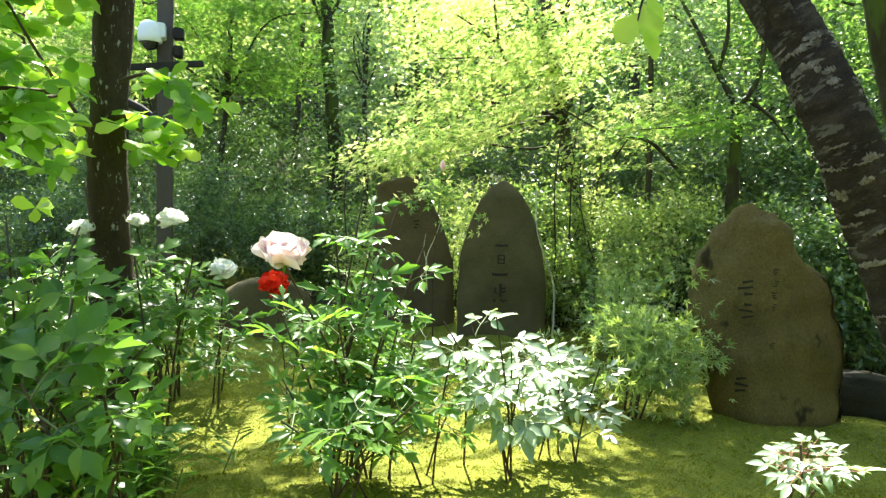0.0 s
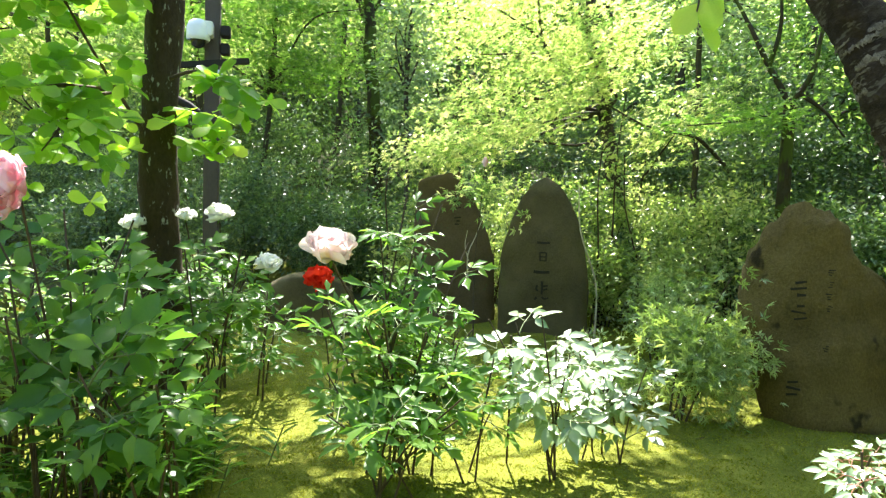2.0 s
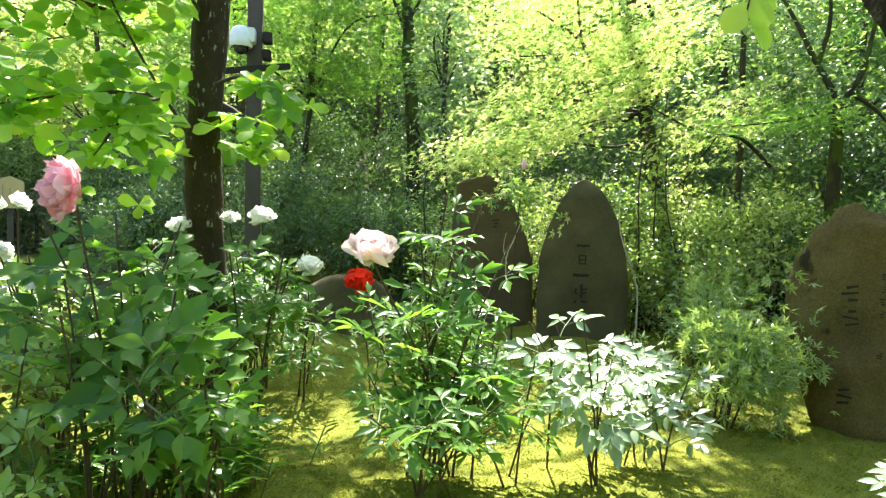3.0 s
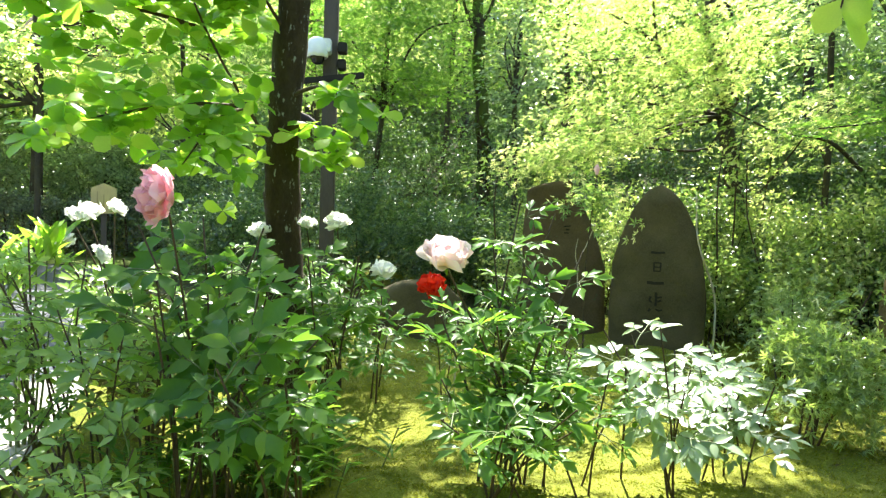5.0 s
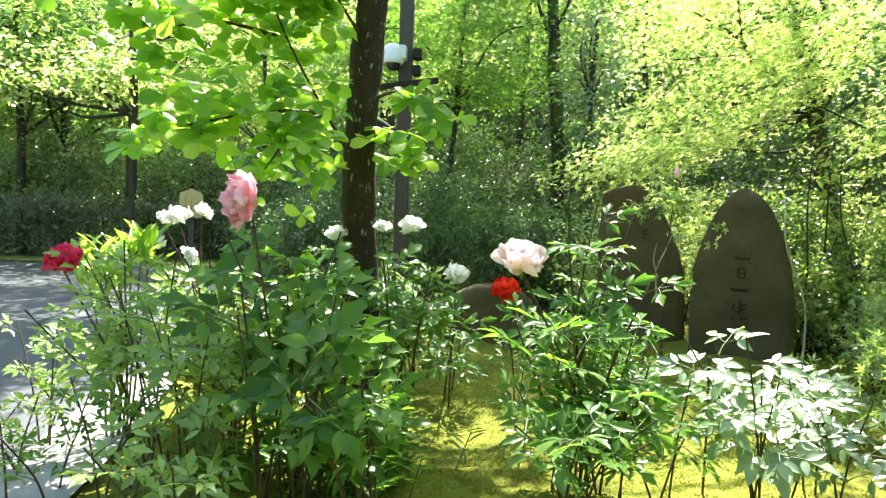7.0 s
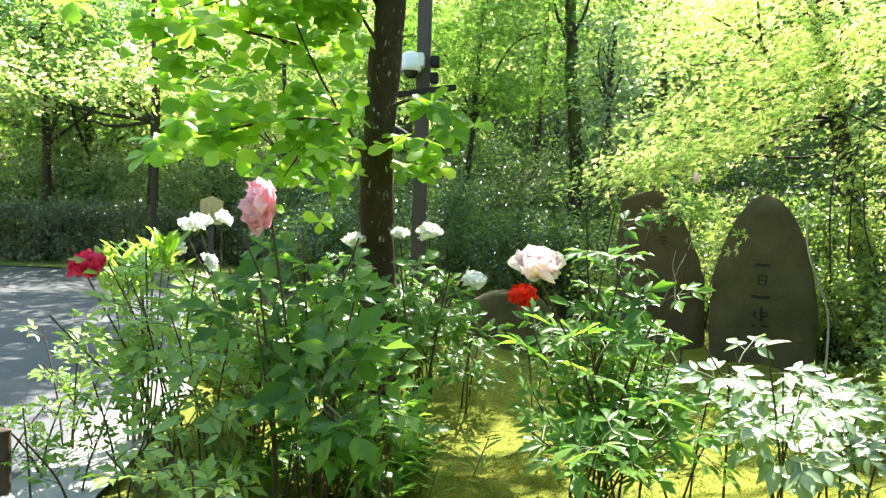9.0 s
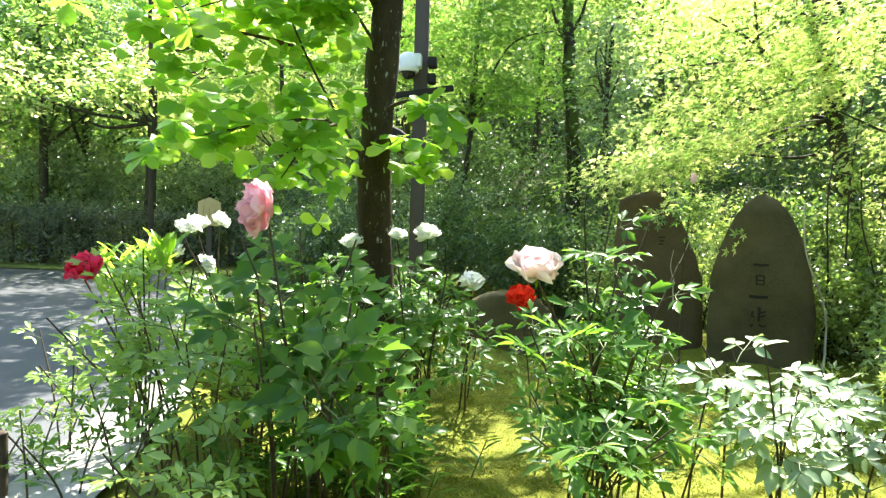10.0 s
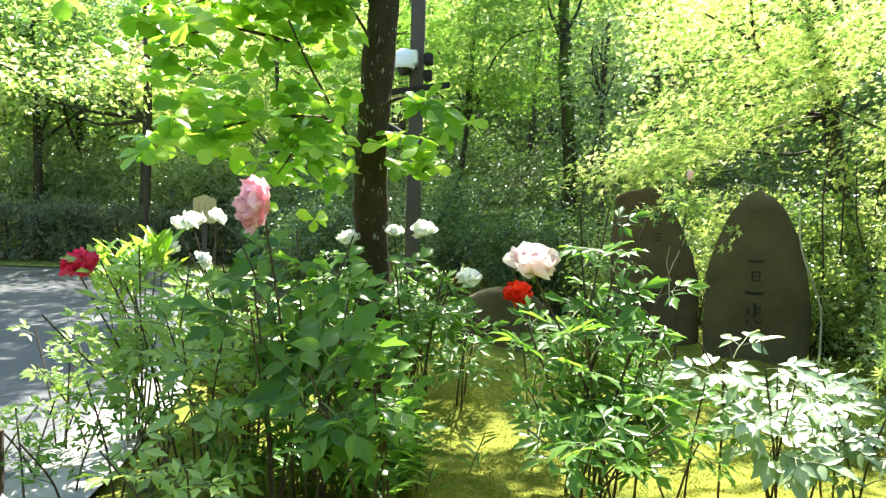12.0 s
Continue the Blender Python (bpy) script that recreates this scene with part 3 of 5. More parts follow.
def shrub(name, label, x, y, radii, mat, template, count, per, radius, size, seed, group="", gap=0.1, zc=None, stems=6, extra=()):
    z = float(ground_z(x, y))
    base = np.array((x, y, z))
    sh = thing(name, label, "shrub", x, y, z, group=group)
    places = crown_places((x, y, z + (radii[2] * 0.95 if zc is None else zc)), radii, count, gap, 1.4, seed, 0.35)
    places = places[places[:, 2] > z + 0.05]
    if extra:
        places = np.vstack([places, np.array(extra)])
    g = sprays(Geo(), template, places - base, per, radius, size, 0.5, 0.7, seed, 0.1)
    tagged(part("foliage", g.mesh("foliage", mat, False), sh), kind="stuff")
    r = np.random.default_rng(seed)
    for k in range(stems + len(extra) // 2):
        p = (places[r.integers(len(places))] if k < stems else np.array(extra[2 * (k - stems)])) - base
        part("stem", tube(Geo(), curve_points([(p[0] * 0.35, p[1] * 0.35, -0.05), (p[0] * 0.55, p[1] * 0.55, p[2] * 0.55), p], 9), np.linspace(0.009, 0.004, 9), 5).mesh("stem", WOODY_STEM), sh)
    return sh

# broad-leaved tree in the peony bed
TB = (-0.73, 5.0, 0.0)
TRUNK = [(-0.72, 4.98, -0.08), (-0.72, 4.96, 0.76), (-0.76, 4.95, 1.78), (-0.69, 4.97, 3.04), (-0.6, 5.0, 4.4), (-0.5, 5.05, 6.2)]
broad = thing("broadleaf_tree", "slim grey-barked tree with large fresh lime-green leaves", "tree", *TB)
_b = np.array(TB)
_p = curve_points(np.array(TRUNK) - _b, 44)
part("trunk", tube(Geo(), _p, np.linspace(0.15, 0.085, 44) * (1 + 0.05 * np.sin(np.arange(44) * 0.9) + 0.04 * np.sin(np.arange(44) * 2.3)), 18, 0.035).mesh("trunk", BARK), broad, "grey-brown trunk flecked with pale lichen")
BROAD_LIMBS = [
    [(-0.7, 4.97, 3.0), (-0.95, 4.8, 3.15), (-1.5, 4.4, 2.9), (-2.1, 4.0, 2.55)],
    [(-0.76, 4.95, 1.7), (-0.98, 4.75, 2.1), (-1.2, 4.5, 2.55), (-1.4, 4.3, 3.1)],
    [(-0.75, 4.95, 2.2), (-0.5, 4.7, 2.25), (-0.3, 4.5, 2.15), (-0.15, 4.4, 2.0)],
    [(-0.98, 4.75, 2.1), (-1.3, 4.4, 2.05), (-1.6, 4.2, 1.95), (-1.75, 4.1, 1.9)],
    [(-1.2, 4.5, 2.55), (-1.6, 4.3, 2.6), (-2.0, 4.2, 2.5)],
    [(-0.98, 4.75, 2.1), (-1.1, 4.4, 1.95), (-1.25, 4.2, 1.65)],
    [(-0.7, 4.97, 2.9), (-0.9, 4.7, 3.3), (-1.3, 4.4, 3.6)],
    [(-0.75, 4.95, 1.9), (-0.6, 4.9, 1.92), (-0.42, 4.85, 1.84), (-0.25, 4.8, 1.72)],
    [(-0.6, 5.0, 4.3), (-1.4, 4.6, 4.6), (-2.2, 4.4, 4.4)],
    [(-0.6, 5.0, 4.6), (0.1, 5.2, 5.0), (0.6, 5.4, 5.2)],
    [(-0.95, 4.8, 3.15), (-1.7, 4.7, 3.3), (-2.4, 4.6, 3.2)],
    # unseen limb above view, added to put the peonies below in shade
    [(-0.62, 5.0, 4.2), (-0.2, 5.3, 4.6), (0.1, 5.5, 4.6)],
    [(-0.71, 4.97, 2.6), (-0.84, 4.8, 2.8), (-0.95, 4.62, 2.95), (-1.05, 4.5, 3.05)],
    [(-0.68, 4.97, 3.0), (-0.8, 4.8, 3.2), (-0.88, 4.65, 3.4)],
]
part("branch", tube(Geo(), curve_points(np.array([(-0.7, 4.97, 2.92), (-0.82, 4.96, 3.12), (-0.98, 4.95, 3.5), (-1.05, 4.95, 4.1)]) - _b, 12), np.linspace(0.06, 0.04, 12), 10, 0.03).mesh("branch", BARK), broad)
_tips = []
for _li, _l in enumerate(BROAD_LIMBS):
    _q = curve_points(np.array(_l) - _b, 16)
    part("branch", tube(Geo(), _q, np.linspace(0.016, 0.004, 16), 6).mesh("branch", WOODY_STEM), broad)
    for _i in range(5, 16):
        _short = _li in (2, 7)
        for _r in range(1 if _short else 4):
            _tp = _q[_i] + rng.normal(size=3) * np.array((0.22, 0.22, 0.17)) * (0.3 if _short else 1.0)
            if _tp[0] + _b[0] > -0.62 and 2.2 < _tp[2] < 3.7:
                continue
            if (_short or _tp[0] > 0.24 or _tp[0] < -0.13 or _tp[2] > 3.6) and (_tp[0] + _b[0] > -1.4 or (_tp[2] > 1.72 and _tp[1] + _b[1] < 4.4)):
                _tips.append(_tp)
_leaf_mesh = Geo().add(*LEAF_BROAD).mesh("broad_leaf", BROAD_LEAF)
_rest_p, _rest_r, _rest_s, _count = [], [], [], 0
for _i, _t in enumerate(_tips):
    _n = 6
    _a = rng.uniform(0, 6.28) + np.arange(_n) * 6.28 / _n
    _head = np.stack([np.cos(_a), np.sin(_a), rng.normal(size=_n) * 0.2 - 0.15], 1)
    _nrm = np.array([0.25, -0.55, 1.0]) + rng.normal(size=(_n, 3)) * 0.5
    _rot = frames(_nrm, _head)
    for _k in range(_n):
        _s = 0.16 * rng.uniform(0.6, 1.15)
        if _i % 4 == 0 and _count < 300:
            _m = Matrix([[*(float(c) for c in _rot[_k][j] * _s), float(_t[j])] for j in range(3)] + [[0, 0, 0, 1]])
            part("leaf", _leaf_mesh, broad, m=_m)
            _count += 1
        else:
            _rest_p.append(_t), _rest_r.append(_rot[_k]), _rest_s.append(_s)
tagged(part("foliage", scatter(Geo(), LEAF_BROAD, np.array(_rest_p), np.array(_rest_r), np.array(_rest_s)).mesh("foliage", BROAD_LEAF), broad), kind="stuff")

# leaning cherry with banded bark, its unseen crown overhead
CH = [(3.06, 1.66, -0.1), (2.89, 1.75, 0.35), (2.75, 1.82, 0.74), (2.66, 1.9, 1.05), (2.53, 2.0, 1.46), (2.41, 2.05, 1.76), (2.33, 2.18, 2.1), (2.24, 2.36, 2.45), (1.9, 2.75, 3.3), (1.5, 3.3, 4.3), (1.1, 3.9, 5.4)]
_cp = crown_places((1.6, 3.4, 5.6), (3.2, 2.8, 1.1), 130, 0.25, 0.7, 61)
# extra crown added out of view to block sky light over the right side
_cp = np.vstack([_cp, crown_places((4.3, 1.8, 5.5), (2.0, 1.7, 0.6), 70, 0.0, 0.7, 62)])
# gap left so the sun reaches the small red-stemmed peony
_cp = _cp[np.hypot(_cp[:, 0] - 2.85, _cp[:, 1] - 5.25) > 0.95]
cherry = grow_tree("cherry_tree", "leaning old cherry tree with pale-banded dark bark", CH, 0.15, 0.085, BARK_CHERRY,
                   limb_set(CH[8:], _cp, 9, 61, 0.06) + [([(2.34, 2.13, 2.0), (2.18, 2.2, 2.3), (1.98, 2.3, 2.7), (1.7, 2.45, 3.4)], 0.06, 0.03)], MAPLE_LEAF, LEAF_SIMPLE, _cp, 22, 0.42, 0.09, seed=61, sides=32, rough=0.012, rings=230)
_cc = curve_points(np.array(CH) - np.array(CH[0]), 60)
for _k in range(190):
    _u = rng.uniform(0.12, 0.62) * 59
    _i = int(_u)
    _c = _cc[_i] * (1 - _u + _i) + _cc[_i + 1] * (_u - _i)
    _tg = unit(_cc[_i + 1] - _cc[_i])
    _sd = unit(np.cross(_tg, (0.31, 0.87, 0.12)))
    _up = np.cross(_tg, _sd)
    _rr = (np.linspace(1, 0, 60) ** 0.9 * 0.065 + 0.085)[_i] * 1.02
    _a0, _da, _w = rng.uniform(0, 6.28), rng.uniform(0.1, 0.55), rng.choice((0.004, 0.007, 0.014))
    _v = []
    for _t in np.linspace(-1, 1, 13):
        _ang = _a0 + _t * _da
        _dir = math.cos(_ang) * _sd + math.sin(_ang) * _up
        _hw = _w * max(0.0, 1 - _t * _t) ** 0.35 * rng.uniform(0.35, 1.3) + 0.001
        _wob = 0.003 * rng.normal()
        _v += [_c + _dir * (_rr + 0.001) + _tg * (_hw + _wob), _c + _dir * (_rr + 0.0035) + _tg * _wob, _c + _dir * (_rr + 0.001) - _tg * (_hw - _wob)]
    _f = [q for j in range(12) for q in ((3 * j, 3 * j + 3, 3 * j + 4, 3 * j + 1), (3 * j + 1, 3 * j + 4, 3 * j + 5, 3 * j + 2))]
    part("bark_band", Geo().add(_v, _f).mesh("bark_band", LENTICEL), cherry)

_sp = curve_points(np.array([(1.75, 2.3, 3.1), (1.46, 1.97, 2.55), (1.27, 1.75, 2.14), (1.21, 1.7, 1.98)]) - np.array(CH[0]), 12)
part("twig", tube(Geo(), _sp, np.linspace(0.008, 0.003, 12), 5).mesh("twig", BARK_CHERRY), cherry)
for _k in range(9):
    _p = _sp[4 + (_k * 7) // 8]
    _h = np.array((math.cos(_k * 2.3), 0.5 * math.sin(_k * 2.3), -1.1))
    _rt = frames(np.array([[0.3 * math.sin(_k * 1.7), -1.0, 0.3]]), _h[None])[0] * 0.125
    part("leaf", _leaf_mesh, cherry, m=Matrix([[*(float(c) for c in _rt[j]), float(_p[j])] for j in range(3)] + [[0, 0, 0, 1]]))

# mossy trunk behind the cherry
grow_tree("mossy_tree", "mossy upright tree trunk behind the cherry", [(4.4, 2.9, -0.1), (4.2, 3.0, 1.4), (3.99, 3.1, 2.33), (3.82, 3.1, 2.8), (3.5, 3.2, 4.6)], 0.14, 0.09, BARK_MOSS, [], None, None, None, 0, 0, 0)

# forked small tree behind the tan stone
FK = [(5.2, 5.9, 0), (5.19, 5.88, 1.5), (5.2, 5.87, 2.62)]
_fp = np.vstack([crown_places((5.0, 6.2, 4.2), (1.9, 1.5, 1.1), 34, 0.2, 0.9, 71), crown_places((4.9, 5.8, 2.5), (1.1, 0.6, 0.9), 34, 0.1, 0.9, 72)])
forked = grow_tree("forked_tree", "small forked tree with thin dark branches", FK, 0.075, 0.06, BARK_MOSS,
          [([(5.2, 5.87, 2.6), (5.02, 6.0, 3.0), (4.85, 6.1, 3.4), (4.66, 6.28, 3.9)], 0.04, 0.015), ([(5.2, 5.87, 2.6), (5.33, 5.75, 2.9), (5.4, 5.7, 3.4), (5.5, 5.6, 4.0)], 0.033, 0.015),
           ([(5.02, 6.0, 3.0), (5.05, 5.9, 3.4), (5.0, 5.9, 4.0)], 0.03, 0.012), ([(5.25, 5.8, 2.7), (5.5, 5.7, 2.5), (5.7, 5.6, 2.2)], 0.025, 0.01)],
          WOOD_LEAF, LEAF_SIMPLE, _fp, 16, 0.4, 0.07, seed=71)
_fl = curve_points(np.array([(5.2, 5.87, 2.5), (4.7, 5.6, 2.42), (4.2, 5.35, 2.3), (3.55, 5.2, 2.2)]) - np.array(FK[0]), 16)
part("branch", tube(Geo(), _fl, np.linspace(0.02, 0.005, 16), 6).mesh("branch", BARK_MOSS), forked)
_fq = np.repeat(_fl[3:], 2, 0) + rng.normal(size=(26, 3)) * (0.14, 0.2, 0.06)
tagged(part("spray", sprays(Geo(), LEAF_MAPLE, _fq, 26, 0.26, 0.07, 0.06, 0.14, 73, jit=0.3).mesh("spray", SOFT_LEAF, False), forked), kind="stuff")

# Japanese maple whose layered sprays hang over the stones
MT = [(4.9, 8.6, 0.1), (4.7, 8.5, 1.5), (4.4, 8.4, 2.8), (4.1, 8.5, 4.6), (3.6, 8.9, 7.0)]
_mp = np.vstack([crown_places((2.85, 7.6, 3.2), (1.65, 1.1, 1.4), 84, 0.4, 0.9, 81), crown_places((3.85, 6.7, 2.85), (1.35, 0.8, 0.9), 34, 0.35, 0.9, 82), crown_places((1.85, 6.95, 2.02), (0.5, 0.3, 0.22), 14, 0.0, 1.2, 83)])
_mp[:84, 0] += 0.35 * (_mp[:84, 2] - 3.0)
_mp = _mp[((_mp[:, 1] > 6.6) | (_mp[:, 0] > 3.3) | (_mp[:, 2] > 2.5)) & ((_mp[:, 0] < 3.5) | (_mp[:, 1] < 7.5))]
_mp[:, 2] = np.round(_mp[:, 2] / 0.34) * 0.34 + rng.normal(size=len(_mp)) * 0.03
# unseen leaf clumps above view, placed to shade chosen patches of moss and stone
_shade_clumps = np.vstack([crown_places((_hx, _hy, _hz), (_ra, _rb, 0.4), _n, -0.2, 0.8, 830 + _k) for _k, (_hx, _hy, _hz, _ra, _rb, _n) in enumerate((
    (4.9, 7.1, 7.2, 1.45, 1.0, 130), (4.5, 7.5, 7.3, 0.8, 0.5, 50), (0.95, 8.15, 7.4, 0.4, 0.3, 14), (1.0, 10.2, 7.4, 0.6, 0.5, 18), (3.66, 7.6, 7.4, 0.4, 0.35, 26)))])
_limbs = limb_set(MT[1:], _mp, 18, 81, 0.028) + limb_set(MT[-1:], _shade_clumps, 6, 82, 0.04)
main_maple = grow_tree("maple_tree", "Japanese maple with layered sprays of glowing yellow-green leaves", MT, 0.13, 0.06, BARK_DARK,
          _limbs + [([(5.0, 6.6, 2.0), (4.4, 6.3, 2.25), (3.8, 6.2, 2.3), (3.3, 6.2, 2.5)], 0.025, 0.008)], MAPLE_LEAF, LEAF_MAPLE, _mp, 105, 0.62, 0.072, seed=81, flat=0.04, tilt=0.14, jit=0.4, lean=(-0.34, 0.2))
_top = sprays(Geo(), LEAF_SIMPLE, _shade_clumps - np.array(MT[0]), 60, 0.46, 0.13, 0.04, 0.16, 84)
tagged(part("upper_crown", _top.mesh("upper_crown", MAPLE_LEAF, False), main_maple), kind="stuff")
# low maple between the stones
shrub("maple_shrub", "low maple bush with pale green leaves beside the tan stone", 2.68, 4.05, (0.68, 0.45, 0.36), BUSH_LEAF, LEAF_MAPLE, 105, 20, 0.15, 0.08, 91, zc=0.34, extra=((2.95, 3.8, 0.55), (2.9, 3.75, 0.75), (3.05, 3.85, 1.0), (2.75, 3.7, 0.45)))
shrub("maple_shrub", "low maple bush with pale green leaves beside the tan stone", 3.5, 5.3, (0.45, 0.42, 0.42), BUSH_LEAF, LEAF_MAPLE, 40, 18, 0.18, 0.08, 92)

# green maple behind the post
_gp = np.vstack([crown_places((0.45, 10.6, 4.2), (1.45, 0.8, 1.45), 90, 0.05, 0.9, 188), crown_places((-1.45, 11.0, 4.4), (1.15, 0.7, 1.25), 56, 0.05, 0.9, 189)])
_gp[:, 2] = np.round(_gp[:, 2] / 0.3) * 0.3 + rng.normal(size=len(_gp)) * 0.03
_gt = [(-0.2, 12.0, 0.1), (-0.25, 11.9, 1.6), (-0.1, 11.6, 3.2), (0.0, 11.3, 5.4)]
grow_tree("maple_tree", "slender maple with soft mid-green layered leaves", _gt, 0.06, 0.03, BARK_DARK, limb_set(_gt[1:], _gp, 12, 188, 0.025), SOFT_LEAF, LEAF_MAPLE, _gp, 80, 0.5, 0.078, seed=188, flat=0.08, tilt=0.22, jit=0.4)

# far slim trunk with a dark creeper round it
grow_tree("woodland_tree", "tall slim woodland tree with dark trunk", [(1.66, 10.9, 0), (1.6, 10.9, 1.4), (1.6, 10.9, 2.4), (1.54, 10.85, 2.83), (1.52, 10.85, 3.28), (1.44, 10.85, 3.82), (1.45, 10.85, 4.28), (1.4, 10.85, 4.9), (1.38, 10.9, 8)], 0.13, 0.08, BARK_MOSS, [([(1.41, 10.85, 4.3), (1.2, 10.8, 4.7), (1.05, 10.8, 5.3)], 0.035, 0.015), ([(1.4, 10.85, 4.4), (1.6, 10.8, 4.75), (1.75, 10.8, 5.3)], 0.035, 0.015)], WOOD_LEAF, LEAF_SIMPLE,
          crown_places((1.3, 11.2, 7.0), (2.2, 2.2, 1.6), 150, 0.2, 0.7, 77), 28, 0.5, 0.13, group="woodland trees", seed=77)

_cr = thing("creeper", "dark creeper leaves climbing a slim trunk", "creeper", 1.7, 10.8, float(ground_z(1.7, 10.8)))
_ca = rng.uniform(0, 6.28, 70)
_cq = np.column_stack([np.cos(_ca) * 0.2, np.sin(_ca) * 0.2 + 0.05, rng.uniform(0.6, 2.9, 70)])
tagged(part("foliage", sprays(Geo(), LEAF_SIMPLE, _cq, 16, 0.2, 0.1, 0.6, 0.8, 171).mesh("foliage", SHRUB_LEAF, False), _cr), kind="stuff")

# evergreen shrubs in the shade behind the bed
for _k, (_x, _y, _rx, _rz) in enumerate(((-2.2, 10.2, 1.2, 0.9), (-0.4, 10.6, 1.3, 1.1), (1.0, 9.6, 1.1, 0.8), (0.3, 12.0, 1.5, 1.6), (2.6, 9.4, 1.0, 0.9), (3.9, 8.0, 0.9, 0.9), (4.9, 7.0, 0.9, 0.8), (5.6, 6.0, 0.8, 0.8), (5.6, 4.6, 0.7, 0.9), (6.4, 7.4, 1.2, 1.5),
                                         (-1.8, 12.6, 1.5, 1.7), (2.2, 12.6, 1.4, 1.8), (4.4, 11.0, 1.4, 1.7), (6.8, 9.6, 1.5, 1.8), (7.6, 6.2, 1.4, 1.6), (-3.6, 13.4, 1.4, 1.5), (7.0, 8.4, 1.4, 2.3), (8.4, 5.6, 1.4, 2.2), (6.2, 10.6, 1.4, 2.2))):
    shrub("evergreen_shrub", "dense dark evergreen shrub in the shade", _x, _y, (_rx, _rx * 0.8, _rz), SHRUB_LEAF, LEAF_SIMPLE, 240, 44, 0.26, 0.07, 200 + _k, "evergreen shrubs")
# glossy evergreen trees on either side of the maple
for _k, (_x, _y, _h, _sp, _low, _mt, _n) in enumerate(((1.8, 9.6, 4.6, 0.55, 1.9, GREY_LEAF, 60), (5.1, 7.4, 5.6, 0.95, 2.3, GREY_LEAF, 110))):
    wood_tree(_x, _y, _h, _sp, _low, 0, 620 + _k, 0.04, 0.085, _n, 34, (0.1, 0.0), "slender evergreen tree with glossy grey-green leaves", _mt, 0.1, 0.24)
# light azalea-like shrubs behind and beside the stones
for _k, (_x, _y, _rx, _rz) in enumerate(((3.7, 7.2, 0.7, 0.75), (4.4, 6.3, 0.65, 0.65), (3.3, 7.9, 0.8, 1.0), (5.0, 5.3, 0.6, 0.7), (2.6, 7.9, 0.7, 0.85), (1.75, 8.0, 0.6, 0.75), (4.2, 7.3, 0.7, 1.1), (3.5, 6.6, 0.4, 0.55), (4.9, 6.2, 0.6, 1.0), (4.5, 6.7, 0.65, 0.85), (5.3, 6.9, 0.7, 0.9), (3.95, 6.0, 0.4, 0.5))):
    shrub("azalea_shrub", "twiggy shrub with small sunlit green leaves", _x, _y, (_rx, _rx * 0.8, _rz), AZALEA_LEAF, LEAF_SIMPLE, 85, 30, 0.2, 0.06, 240 + _k, "azalea shrubs", stems=14)

# woodland round about
for _k, (_x, _y, _h, _sp, _low, _br) in enumerate((
        (-1.5, 14.5, 7.5, 2.4, 2.2, 1), (1.2, 15.5, 9, 2.6, 2.5, 1), (3.8, 14, 7.5, 2.4, 2.0, 1), (6.8, 13, 8, 2.6, 1.6, 0), (9.5, 10.5, 8, 2.6, 1.5, 0), (8.6, 7.0, 6.5, 2.0, 1.4, 0),
        (11.5, 7.5, 8, 2.6, 1.2, 0), (-4.8, 16.5, 8, 2.6, 2.2, 1), (-7.8, 19.5, 8.5, 2.9, 2.6, 1), (-11.5, 19.0, 8.5, 3.0, 2.4, 0), (-15, 17, 9, 3.2, 2.2, 1),
        (-12, 17.8, 9, 3.2, 3.4, 1), (-5.5, 22, 9, 3.2, 1.2, 1), (-14, 23, 9, 3.4, 1.2, 1), (-19, 20, 10, 3.6, 1.0, 1),
        (-2.5, 21, 12, 3.6, 3, 0), (2.5, 22, 13, 3.8, 3, 1), (7.5, 20, 13, 3.8, 2.5, 0), (12.5, 16, 12, 3.8, 2, 0), (16, 11, 12, 3.8, 1.5, 0), (-8, 29, 13, 4.0, 2, 1), (4.5, 30, 16, 5, 3, 1), (13, 26, 16, 5, 2, 0), (21, 17, 15, 5, 1.5, 1), (-1, 32, 16, 5, 3, 1))):
    _far = math.hypot(_x, _y) > 19
    wood_tree(_x, _y, _h, _sp, _low, _br, 300 + _k, 0.14 if _far else 0.08, 0.2 if _far else 0.115, 150 if _x < -3 else 170, 38, (rng.normal() * 0.3, 0), spray=0.75 if _far else 0.5, mat=WOOD_LEAF if _br and _k % 2 else None)
for _k, (_x, _y, _rx, _rz) in enumerate(((-6, 20, 2.0, 1.8), (-9.5, 22, 2.2, 2.0), (-13, 21, 2.2, 2.0), (-3.5, 18.5, 1.8, 1.8), (0, 19, 2.2, 2.2), (4, 18, 2.2, 2.2), (8.5, 15, 2.2, 2.2), (11.5, 11.5, 2.0, 2.2), (13, 7, 2.0, 2.0), (-17, 19, 2.2, 2.0))):
    shrub("understorey_shrub", "dark woodland understorey bush", _x, _y, (_rx, _rx * 0.8, _rz), SHRUB_LEAF, LEAF_SIMPLE, 260, 32, 0.45, 0.15, 340 + _k, "understorey")

# three trees added for their shadows, on the right background and the road
wood_tree(-7.75, 15.4, 9.6, 1.9, 6.3, 1, 373, 0.07, 0.19, 120, 26, spray=0.5, gap=0.0, shift=(2.2, -0.9))
wood_tree(7.6, 11.6, 9.5, 2.7, 5.2, 0, 372, 0.12, 0.16, 170, 24, spray=0.55, gap=0.15)
wood_tree(-1.75, 11.6, 10.2, 2.7, 5.6, 1, 371, 0.1, 0.19, 240, 26, (0.15, -1.2), spray=0.5, gap=0.05, shift=(-2.2, 0.0))
